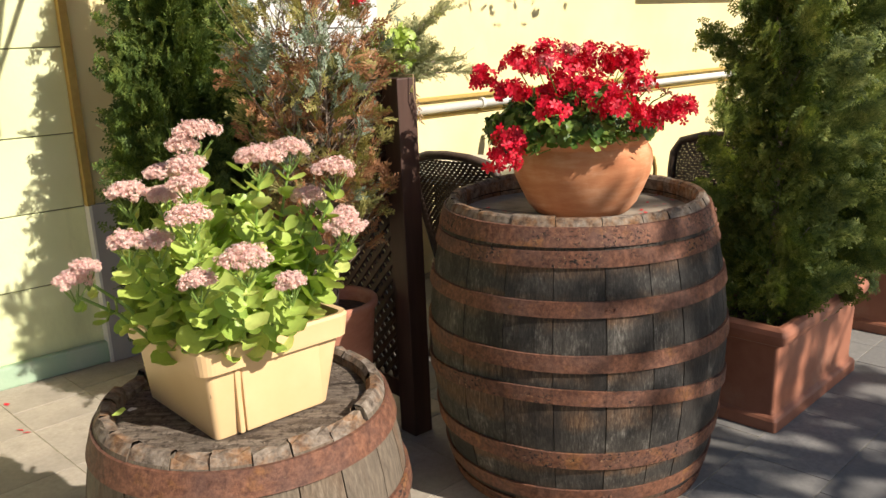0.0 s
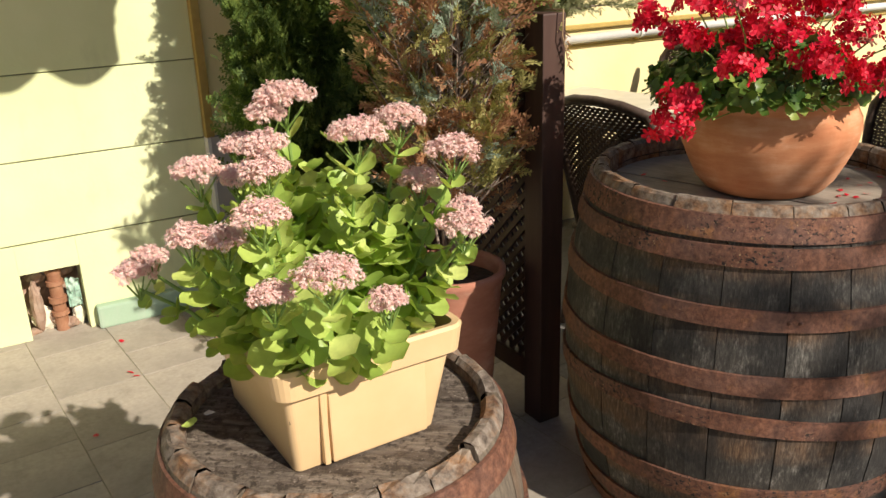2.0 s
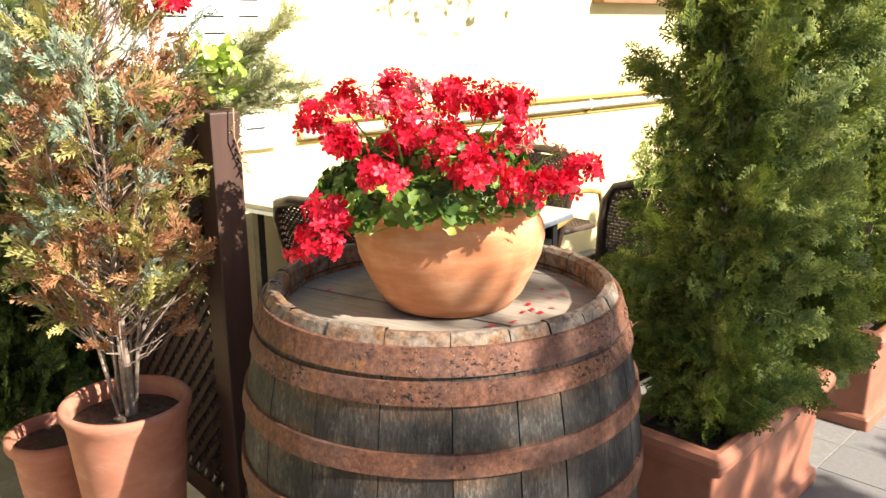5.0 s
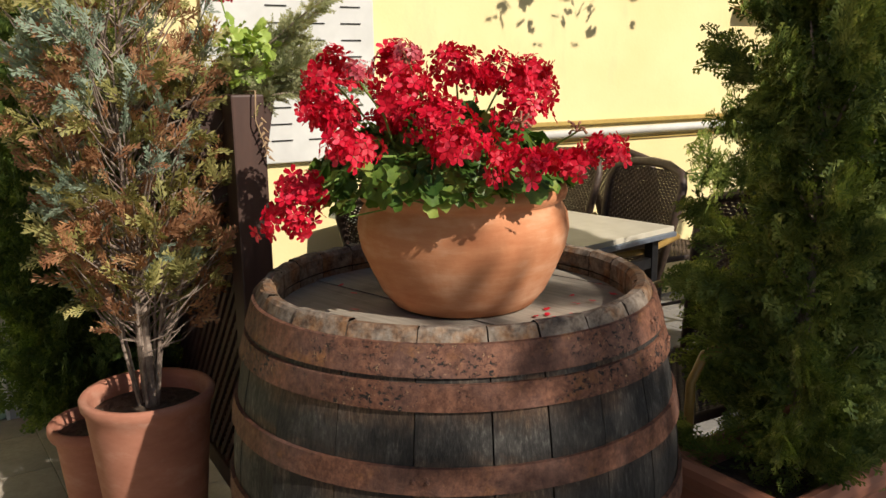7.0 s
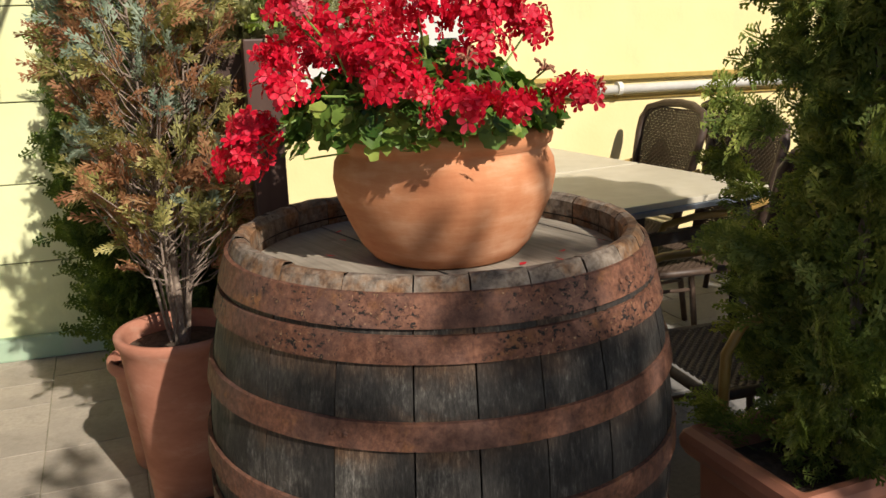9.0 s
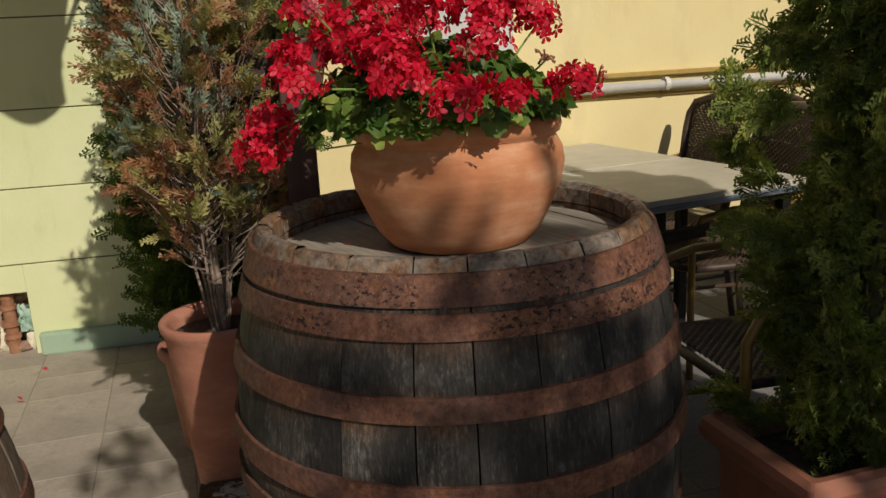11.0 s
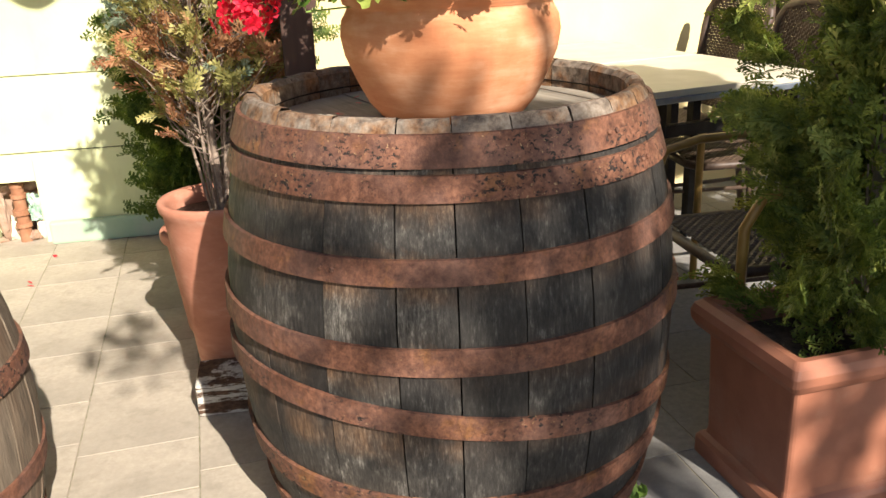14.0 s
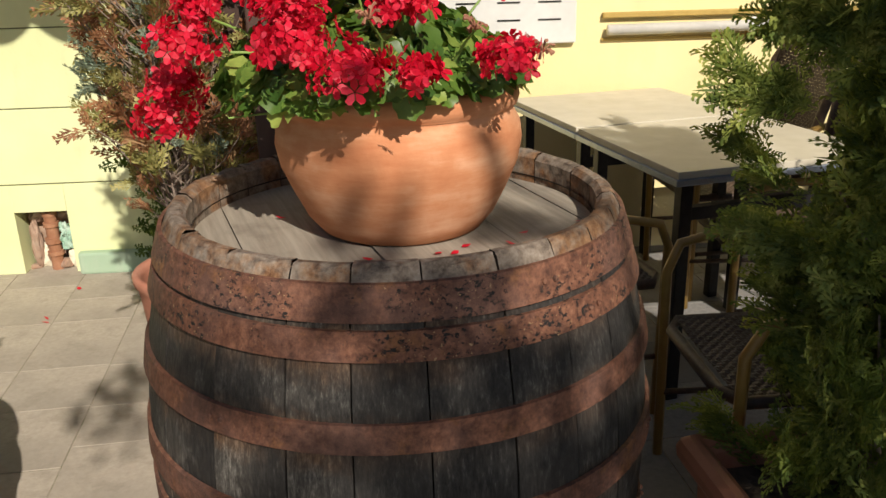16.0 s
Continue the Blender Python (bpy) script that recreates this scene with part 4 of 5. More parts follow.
for i, (x, y, z, r) in enumerate(SHEADS):
    z -= 0.020
    r *= 1.02
    lumps = int(14 + 380 * r)
    la_ = np.arange(lumps) * 2.39996 + i
    lq = np.sqrt((np.arange(lumps) + 0.5) / lumps) * r * rng.uniform(0.86, 1.08, lumps)
    lz = z + 0.006 + 0.62 * r * (1 - (lq / (1.1 * r)) ** 2) + rng.normal(size=lumps) * 0.003
    mids = np.stack([x + lq * np.cos(la_), y + lq * np.sin(la_), lz], 1)
    d = unit(lumps * 44) + np.array([0, 0, 0.55])
    p = np.repeat(mids, 44, 0) + d * rng.uniform(0.004, 0.0115, (lumps * 44, 1)) * np.array([1, 1, 0.9])
    v, f = scatter(sv, sf, p, frames(d + rng.normal(size=d.shape) * 0.3, spin=rng.uniform(0, 6.28, len(p))), rng.uniform(0.0026, 0.0046, len(p)))
    cloud("flower_head", v, f, M["sedum_flower"], sedum)
    root = Vector((CENTRE.x + (x - CENTRE.x) * 0.5, CENTRE.y + (y - CENTRE.y) * 0.5, 0.83))
    end = Vector((x, y, z - 0.015))
    bm = bmesh.new()
    mid = root.lerp(end, 0.5) + Vector((0, 0, 0.02))
    tube(bm, [root, mid, end], 0.0045, 0.003, 6)
    part("stem", bm, M["green_stem"], sedum)
    bm = bmesh.new()
    for k in range(7):
        b = k * 0.9
        tube(bm, [end - Vector((0, 0, 0.02)), end + Vector((math.cos(b) * r * 0.7, math.sin(b) * r * 0.7, 0.018))], 0.002, 0.0012, 5)
    part("stalkwork", bm, M["green_stem"], sedum)["kind"] = "stuff"
    leaf_pairs(root, end - Vector((0, 0, 0.02)), 9 if z > 1.1 else 6 if x > -0.5 else 4, 0.066 if x > -0.5 or z > 1.1 else 0.044)
for k in range(92):
    c_ = CR @ Vector((rnd.uniform(0.01, 0.28), rnd.uniform(0.01, 0.33), 0))
    root = Vector((c_.x * 0.9 + CENTRE.x * 0.1, c_.y * 0.9 + CENTRE.y * 0.1, 0.83))
    out = Vector((c_.x - CENTRE.x, c_.y - CENTRE.y, 0))
    end = root + out * rnd.uniform(0.15, 0.45) + Vector((0, 0, rnd.uniform(0.12, 0.38) * (1.25 - min(1, out.length / 0.22) * 0.7)))
    leaf_pairs(root, end, rnd.randint(5, 7), 0.064)
v, f = scatter(lv2, lf2, np.array([tuple(p) for p in lp]), np.array(la), np.array(ls))
cloud("leaves", v, f, M["sedum_leaf"], sedum, "oval fleshy leaves", True)

# ---- conifers ----


def frond(n_side, width, droop=0.12, wide=0.46, angle=0.72, fork=2):
    """A scale-leaf spray along +x: side twigs fork again, each blunt towards its tip (unit length)."""
    vs, fs = [], []

    def blade(x0, y0, a, ln, w):
        o = len(vs)
        dx, dy = math.cos(a), math.sin(a)
        for s_, h_ in ((0.0, 0.0), (0.70, -1.0), (1.0, 0.0), (0.70, 1.0)):
            x, y = x0 + dx * ln * s_ - dy * w * h_, y0 + dy * ln * s_ + dx * w * h_
            vs.append((x, y, -droop * x * x + 0.5 * droop * y * y + 0.012 * math.sin(x * 17 + y * 23)))
        fs.append((o, o + 1, o + 2, o + 3))

    blade(0, 0, 0, 1.0, width * 0.7)
    for i in range(n_side):
        x = 0.12 + 0.76 * i / n_side
        ln = wide * (1 - 0.60 * x) * (1 + 0.22 * ((i * 37) % 5 - 2) / 2)
        sg = 1 if i % 2 == 0 else -1
        blade(x, 0, sg * angle, ln, width * 0.8)
        for q in range(fork):
            u = 0.34 + 0.30 * q
            turn = sg * (angle + (0.62 if q % 2 else -0.55))
            blade(x + ln * u * math.cos(angle), sg * ln * u * math.sin(angle), turn, ln * (0.50 - 0.10 * q), width)
    return vs, fs


FROND = frond(10, 0.036, 0.35)
FROND_FAR = frond(7, 0.050, 0.30)
FROND_FINE = frond(9, 0.030, 0.10, 0.34, 0.6, 1)
FROND_FLAT = frond(9, 0.036, 0.25, 0.40, 0.62, 1)


def conifer_crown(height, base_z, rmax, count, size, seed, peak=0.40, blunt=2.2, tuft=20, inner=0.3, low=0.88):
    """Positions, axes and sizes of sprays: upright fans at branch ends with gaps between them, over an inner fill."""
    g = np.random.default_rng(seed)
    n_t = count // tuft
    t_ = (np.arange(n_t) + g.uniform(0, 1, n_t)) / n_t
    over = np.clip((t_ - peak) / (1 - peak), 0, 1)
    prof = np.where(t_ < peak, low + (1 - low) * (t_ / peak), np.clip(1 - over ** blunt, 0.12, 1))
    a = np.arange(n_t) * 2.39996 + g.normal(size=n_t) * 0.5
    rr = rmax * prof * g.choice([1.0, 0.80, 0.58, 1.20], n_t, p=[0.38, 0.28, 0.18, 0.16])
    root = np.stack([rr * 0.78 * np.cos(a), rr * 0.78 * np.sin(a), base_z + t_ * height], 1)
    way = np.stack([np.cos(a), np.sin(a), g.uniform(0.1, 1.3, n_t)], 1)
    way /= np.linalg.norm(way, axis=1, keepdims=True)
    tang = np.cross(way, np.stack([np.cos(a + 1.57 * g.choice([0.55, 0.8, 1.0], n_t)), np.sin(a + 1.57), g.uniform(-0.3, 0.3, n_t)], 1))
    tang /= np.linalg.norm(tang, axis=1, keepdims=True)
    idx = np.repeat(np.arange(n_t), tuft)
    k = len(idx)
    along = g.uniform(0, 1, (k, 1))
    fan = g.uniform(-1.0, 1.0, (k, 1)) * (1.1 - 0.5 * along)
    out = way[idx] * np.cos(fan) + tang[idx] * np.sin(fan) + g.normal(size=(k, 3)) * 0.16 + np.array([0, 0, -0.10]) * (1 - along)
    pos = root[idx] + way[idx] * along * 0.15 + g.normal(size=(k, 3)) * 0.014
    flat = np.cross(way, tang)[idx] + g.normal(size=(k, 3)) * 0.45
    fill = int(count * inner)
    b = g.uniform(0, 6.28, fill)
    z = g.uniform(0, 0.93, fill)
    r2 = rmax * 0.70 * np.sqrt(g.uniform(0.1, 1, fill)) * np.clip(1.2 - z, 0.2, 1)
    pos = np.concatenate([pos, np.stack([r2 * np.cos(b), r2 * np.sin(b), base_z + z * height], 1)])
    out = np.concatenate([out, np.stack([np.cos(b), np.sin(b), g.uniform(0, 1.5, fill)], 1)])
    flat = np.concatenate([flat, g.normal(size=(fill, 3))])
    out /= np.linalg.norm(out, axis=1, keepdims=True)
    nn = flat - out * np.sum(flat * out, axis=1, keepdims=True)
    nn /= np.linalg.norm(nn, axis=1, keepdims=True)
    axes = np.stack([out, np.cross(nn, out), nn], axis=2)
    sz = g.uniform(0.6, 1.2, len(pos)) * size
    return pos, axes, sz


def conifer(at, height, base_z, rmax, count, size, seed, mat, label, trunk_r=0.018, spray=None, name="thuja", **kw):
    tree = thing(name, Matrix.Translation(at), label, "conifer", "potted conifers")
    pos, axes, sz = conifer_crown(height, base_z, rmax, count, size, seed, **kw)
    v, f = scatter(*(spray or FROND), pos, axes, sz)
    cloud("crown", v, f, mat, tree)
    g = np.random.default_rng(seed + 500)
    n_in = 1500
    b = g.uniform(0, 6.28, n_in)
    zz = g.uniform(0.02, 0.95, n_in)
    rr = rmax * 0.48 * np.sqrt(g.uniform(0, 1, n_in)) * np.clip(1.25 - zz, 0.2, 1)
    at_ = np.stack([rr * np.cos(b), rr * np.sin(b), base_z + zz * height], 1)
    way = np.stack([np.cos(b), np.sin(b), g.uniform(-0.2, 1.4, n_in)], 1)
    v, f = scatter(*FROND_FAR, at_, frames(g.normal(size=(n_in, 3)), up=way), g.uniform(0.9, 1.5, n_in) * size)
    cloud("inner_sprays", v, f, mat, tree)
    r = random.Random(seed)
    bm = tubed([(0, 0, 0), (0.01, 0.005, base_z + height * 0.3), (0, 0, base_z + height * 0.92)], trunk_r, 0.004)
    part("trunk", bm, M["bark"], tree)
    bm = bmesh.new()
    for k in range(34):
        z = base_z + height * r.uniform(0.0, 0.85)
        b = r.uniform(0, 6.28)
        ln = rmax * r.uniform(0.5, 0.85) * (1 - 0.5 * (z - base_z) / height)
        tube(bm, [(0, 0, z - 0.06), (math.cos(b) * ln * 0.5, math.sin(b) * ln * 0.5, z + 0.02), (math.cos(b) * ln, math.sin(b) * ln, z + 0.12)], 0.006, 0.002, 5)
    part("branchwork", bm, M["twig"], tree)["kind"] = "stuff"
    return tree


# ---- terracotta troughs with a thuja each ----


def trough(m, lx, ly, hgt, label):
    """Rectangular planter: plinth foot, straight sides, rolled rim; origin at a bottom corner."""
    t_ = thing("trough", m, label, "planter", "terracotta troughs")
    bm = bmesh.new()
    prof = [(0.0, 0.0), (0.0, 0.042), (0.006, 0.052), (0.018, 0.060), (0.021, 0.078), (0.013, hgt - 0.088), (0.007, hgt - 0.078), (-0.012, hgt - 0.068), (-0.022, hgt - 0.050), (-0.024, hgt - 0.030), (-0.018, hgt - 0.012), (-0.004, hgt), (0.012, hgt - 0.001), (0.026, hgt - 0.010), (0.034, hgt - 0.026), (0.036, hgt - 0.07)]
    rings = []
    for d, z in prof:
        pts = []
        r = 0.012
        for cx, cy, a0 in ((lx - d - r, d + r, -90), (lx - d - r, ly - d - r, 0), (d + r, ly - d - r, 90), (d + r, d + r, 180)):
            for k in range(4):
                a = radians(a0 + 30 * k)
                pts.append(bm.verts.new((cx + r * math.cos(a), cy + r * math.sin(a), z)))
        rings.append(pts)
    bm.faces.new(rings[0][::-1])
    for p, q in zip(rings, rings[1:]):
        for i in range(len(p)):
            j = (i + 1) % len(p)
            bm.faces.new((p[i], p[j], q[j], q[i]))
    part("body", bm, M["terracotta_plastic"], t_)
    part("soil", boxed(0.030, lx - 0.030, 0.030, ly - 0.030, hgt - 0.14, hgt - 0.065), M["soil"], t_, "dark dry soil")
    return t_


TA = radians(53.5)
ROW = [(1.146, 2.880), (1.925, 3.925), (2.72, 5.0)]
for k, (x, y) in enumerate(ROW):
    m = Matrix.Translation((x, y, 0)) @ Matrix.Rotation(TA, 4, "Z")
    trough(m, 0.80 if k == 0 else 0.78, 0.35, 0.415, "long terracotta-coloured trough with a rolled rim on the pavers")
    for q, (lx, sc) in enumerate(((0.29, 1.0), (0.66, 0.92))):
        c_ = m @ Vector((lx, 0.18, 0.33))
        conifer(c_, 1.66 * sc, 0.0, 0.208, 4400 if k == 0 else 2600, 0.076, 31 + 7 * k + q, M["thuja"], "dense green columnar thuja planted in a terracotta trough", spray=FROND if k == 0 else FROND_FAR, tuft=62, peak=0.25, blunt=2.3)

# ---- pots beside the fence ----
pot = thing("tall_pot", Matrix.Translation((-0.465, 2.715, 0)), "tall tapered terracotta pot with a flat rim", "flower pot")
part("body", lathe([(0, 0.0), (0.105, 0.0), (0.112, 0.01), (0.158, 0.50), (0.162, 0.53), (0.172, 0.545), (0.174, 0.565), (0.168, 0.572), (0.155, 0.570), (0.148, 0.55), (0.146, 0.50)], 56), M["terracotta_pink"], pot, soft=True)
part("soil", lathe([(0.148, 0.52), (0.07, 0.527), (0, 0.53)], 32), M["soil"], pot, "dry soil with needles", True)
pot2 = thing("tapered_pot", Matrix.Translation((-0.805, 2.885, 0)), "tapered terracotta pot with a thick lip behind the tall pot", "flower pot")
part("body", lathe([(0, 0.0), (0.085, 0.0), (0.091, 0.01), (0.122, 0.315), (0.125, 0.330), (0.138, 0.336), (0.143, 0.348), (0.142, 0.368), (0.136, 0.375), (0.124, 0.372), (0.118, 0.340)], 56), M["terracotta_pink"], pot2, soft=True)
part("soil", lathe([(0.120, 0.335), (0, 0.345)], 32), M["soil"], pot2, "dark soil")

# green thuja by the wall and a half-dry blue cypress
conifer((-1.18, 3.30, 0.0), 1.85, 0.18, 0.32, 8500, 0.080, 77, M["thuja_dark"], "tall dark green thuja growing beside the house wall", peak=0.40, blunt=1.0, low=0.62, spray=FROND_FAR, inner=1.0)

cyp = thing("cypress", Matrix.Translation((-0.465, 2.715, 0.53)), "half-dry blue cypress with bare pale stems and browned sprays", "conifer", "potted conifers")
r = random.Random(3)
tips = []
fine = bmesh.new()
for k in range(12):
    b = 2.4 * k + r.uniform(-0.4, 0.4)
    lean = r.uniform(0.06, 0.20) if k else 0.02
    hh = r.uniform(0.75, 1.12) if k else 1.05
    p0 = Vector((math.cos(b) * 0.020, math.sin(b) * 0.020, -0.02))
    p1 = Vector((math.cos(b) * lean * 0.55 + r.uniform(-0.012, 0.012), math.sin(b) * lean * 0.55, hh * 0.4))
    p2 = Vector((math.cos(b) * lean, math.sin(b) * lean, hh))
    part("stem", tubed([p0, p0.lerp(p1, 0.5) + Vector((r.uniform(-0.008, 0.008), r.uniform(-0.008, 0.008), 0)), p1, p2], 0.013 if k == 0 else r.uniform(0.0035, 0.0065), 0.0022, 7), M["twig"], cyp)
    for j in range(34):
        q = 0.16 + 0.88 * r.random()
        p = p0.lerp(p1, q / 0.4) if q < 0.4 else p1.lerp(p2, (q - 0.4) / 0.6)
        c_ = b + r.uniform(-1.7, 1.7)
        ln = r.uniform(0.06, 0.19)
        e = p + Vector((math.cos(c_) * ln, math.sin(c_) * ln, ln * r.uniform(0.5, 1.5)))
        tube(fine, [p, p.lerp(e, 0.5) + Vector((math.cos(c_) * 0.012, math.sin(c_) * 0.012, -0.006)), e], 0.0028, 0.0012, 4)
        if e.z < 0.24:
            for _ in range(1):
                tube(fine, [p.lerp(e, 0.6), e + Vector((r.uniform(-0.04, 0.04), r.uniform(-0.04, 0.04), r.uniform(-0.01, 0.05)))], 0.0018, 0.001, 4)
        elif math.hypot(e.x, e.y) < 0.29:
            tips.append((e, c_))
part("stemwork", fine, M["twig"], cyp, "bare grey-brown twigs")["kind"] = "stuff"


def cypress_sprays(name, pick, mat, per, size, seed):
    """Flat upright fans, one at each twig end."""
    g = np.random.default_rng(seed)
    P, A, S = [], [], []
    for e, c_ in pick:
        way = np.array([math.cos(c_) * 0.75, math.sin(c_) * 0.75, g.uniform(0.4, 1.1)])
        way /= np.linalg.norm(way)
        side = np.cross(way, g.normal(size=3))
        side /= np.linalg.norm(side)
        for k in range(per):
            fan = g.uniform(-1.0, 1.0)
            d = way * math.cos(fan) + side * math.sin(fan) + g.normal(size=3) * 0.22
            d /= np.linalg.norm(d)
            nn = np.cross(way, side) + g.normal(size=3) * 0.55
            nn -= d * nn.dot(d)
            nn /= np.linalg.norm(nn)
            P.append(np.array(e) - way * 0.03 + way * g.uniform(-0.02, 0.03) + side * g.uniform(-0.02, 0.02))
            A.append(np.stack([d, np.cross(nn, d), nn], 1))
            S.append(g.uniform(0.55, 1.25) * size)
    v, f = scatter(*FROND_FLAT, np.array(P), np.array(A), np.array(S))
    cloud(name, v, f, mat, cyp)


kinds = {"brown": [], "olive": [], "blue": []}
for e, c_ in tips:
    w_ = (0.62, 0.34, 0.04) if e.z < 0.5 else (0.46, 0.42, 0.12) if e.z < 0.85 else (0.36, 0.42, 0.22)
    kinds[r.choices(["brown", "olive", "blue"], w_)[0]].append((e, c_))
cypress_sprays("brown_sprays", kinds["brown"], M["cypress_brown"], 5, 0.088, 5)
cypress_sprays("olive_sprays", kinds["olive"], M["cypress_olive"], 6, 0.088, 6)
cypress_sprays("blue_sprays", kinds["blue"], M["cypress_blue"], 7, 0.080, 7)

# ---- lattice screen with post and trough ----
PM = Matrix.Translation((-0.193, 2.835, 0)) @ Matrix.Rotation(WALL_ANGLE, 4, "Z")
screen = thing("lattice_screen", PM, "dark brown wooden lattice screen with a post and a plant box", "screen")
part("post", boxed(-0.042, 0.042, -0.045, 0.045, 0, 1.343, 0.005), M["brown_wood"], screen)
part("far_post", boxed(-0.05, 0.05, 1.42, 1.52, 0, 1.343, 0.006), M["brown_wood"], screen)
part("bottom_rail", boxed(-0.02, 0.02, 0.061, 1.42, 0.12, 0.19, 0.004), M["brown_wood"], screen)
part("top_rail", boxed(-0.02, 0.02, 0.061, 1.42, 1.02, 1.08, 0.004), M["brown_wood"], screen)
for sgn, xo in ((1, 0.006), (-1, -0.006)):
    for k in range(-16, 26):
        c0 = 0.061 + k * 0.055
        y0, y1 = max(0.062, c0), min(1.419, c0 + 0.83)
        if y1 - y0 < 0.03:
            continue
        z0, z1 = 0.19 + (y0 - c0), 0.19 + (y1 - c0)
        if sgn < 0:
            z0, z1 = 1.21 - z0, 1.21 - z1
        bm = bmesh.new()
        dz = 0.0135
        vs = [bm.verts.new((xo + sx * 0.0045, yy, zz + sz)) for sx in (-1, 1) for yy, zz, sz in ((y0, z0, -dz), (y0, z0, dz), (y1, z1, dz), (y1, z1, -dz))]
        for q in ((0, 1, 2, 3), (7, 6, 5, 4), (0, 4, 5, 1), (1, 5, 6, 2), (2, 6, 7, 3), (3, 7, 4, 0)):
            bm.faces.new([vs[i] for i in q])
        bmesh.ops.recalc_face_normals(bm, faces=bm.faces)
        part("lath", bm, M["brown_wood"], screen)
bm = bmesh.new()
vs = [bm.verts.new((x, y, z)) for y in (0.0615, 1.40) for x, z in ((-0.130, 1.335), (0.105, 1.335), (0.058, 1.09), (-0.070, 1.06))]
for q in ((3, 2, 1, 0), (4, 5, 6, 7), (1, 2, 6, 5), (2, 3, 7, 6), (3, 0, 4, 7)):
    bm.faces.new([vs[i] for i in q])
part("plant_box", bm, M["brown_wood"], screen, "tapered dark brown plant box")
part("box_soil", boxed(-0.118, 0.093, 0.068, 1.39, 1.29, 1.315), M["soil"], screen, "soil")

# juniper and a geranium in the plant box
jun = thing("juniper", PM @ Matrix.Translation((-0.04, 0.13, 1.31)), "olive green trailing juniper in the plant box", "shrub")
g = np.random.default_rng(8)
bm = bmesh.new()
P, D = [], []
for k in range(46):
    b = g.uniform(0, 6.28)
    d = Vector((math.cos(b), math.sin(b) * 0.7, g.uniform(0.35, 0.9))).normalized()
    if k < 16:
        d = Vector((g.uniform(0.5, 0.95), g.uniform(-0.5, 0.3), g.uniform(0.2, 0.8))).normalized()
    ln = g.uniform(0.26, 0.46) if k < 16 else g.uniform(0.14, 0.28)
    pts = [Vector((g.uniform(-0.04, 0.04), g.uniform(-0.05, 0.1), 0))]
    for q in range(5):
        pts.append(pts[-1] + d * ln / 5 + Vector((0, 0, -0.006 * q)))
    tube(bm, pts, 0.004, 0.0015, 5)
    for q in range(84):
        u = g.uniform(0.12, 1.0) * 4.99
        i = int(u)
        P.append(pts[i].lerp(pts[i + 1], u - i))
        D.append(d + Vector(g.normal(size=3) * 0.45))
part("stemwork", bm, M["twig"], jun)["kind"] = "stuff"
D = np.array([tuple(x) for x in D])
D /= np.linalg.norm(D, axis=1, keepdims=True)
nn = np.cross(D, g.normal(size=D.shape))
nn /= np.linalg.norm(nn, axis=1, keepdims=True)
v, f = scatter(*FROND_FINE, np.array([tuple(x) for x in P]), np.stack([D, np.cross(nn, D), nn], 2), g.uniform(0.04, 0.075, len(D)))
cloud("sprays", v, f, M["juniper"], jun)

dry = thing("dried_twig", PM, "dried tan twig hanging over the front of the post", "twig")
bm = tubed([(0.012, 0.05, 1.348), (0.014, -0.066, 1.352), (0.010, -0.068, 1.28), (0.030, -0.066, 1.22), (0.040, -0.066, 1.19)], 0.0025, 0.0015, 5)
for k in range(9):
    z = 1.19 + 0.012 * k
    tube(bm, [(0.040 - 0.002 * k, -0.067, z), (0.040 - 0.002 * k + (-1) ** k * 0.012, -0.072, z - 0.012)], 0.004, 0.001, 5)
part("shoot", bm, M["dry_leaf"], dry)

ger2 = thing("geranium", Matrix.Identity(4), "young light green geranium with one red head in the plant box", "flowering plant")
g2 = Vector((-0.215, 2.90, 1.44))
pos2 = np.array([g2.x, g2.y, g2.z]) + unit(150) * rng.uniform(0.3, 1, (150, 1)) * [0.09, 0.09, 0.11]
v, f = scatter(lv_, lf_, pos2, frames(unit(150) + [0.2, -0.2, 0.7], spin=rng.uniform(0, 6, 150)), rng.uniform(0.011, 0.020, 150))
cloud("leaves", v, f, M["sedum_leaf"], ger2, "light green round leaves", True)
p, d = umbel((-0.40, 3.08, 1.617), 0.05, 46)
v, f = scatter(fv, ff, p, frames(d, spin=rng.uniform(0, 6.28, len(d))), rng.uniform(0.014, 0.022, len(p)))
cloud("flower_head", v, f, M["geranium_petal"], ger2)
part("stalk", tubed([(g2.x, g2.y, 1.31), (-0.32, 3.0, 1.5), (-0.40, 3.08, 1.6)], 0.003, 0.002, 6), M["green_stem"], ger2)

# ---- table and wicker chairs ----
TB = Matrix.Translation((0.415, 3.765, -0.015)) @ Matrix.Rotation(radians(61), 4, "Z")


def cafe_table(m):
    """Square cafe table: pale slab in a metal edge on four legs."""
    t_ = thing("cafe_table", m, "square cafe table with a pale worn slab and blue-grey metal edge", "table", "tables pushed together")
    part("tabletop", boxed(0.008, 0.732, 0.008, 0.682, 0.765, 0.787, 0.003), M["table_slab"], t_)
    part("edge_band", boxed(0.0, 0.74, 0.0, 0.69, 0.745, 0.7645, 0.004), M["table_edge"], t_, "blue-grey metal edge")
    for x, y in ((0.07, 0.07), (0.67, 0.07), (0.07, 0.62), (0.67, 0.62)):
        part("leg", boxed(x - 0.02, x + 0.02, y - 0.02, y + 0.02, 0, 0.7445, 0.003), M["black_metal"], t_)
    part("crossbar", boxed(0.09, 0.65, 0.055, 0.085, 0.62, 0.66), M["black_metal"], t_)
    return t_


table = cafe_table(TB)
copy_thing(table, TB @ Matrix.Translation((0, 0.692, 0)))


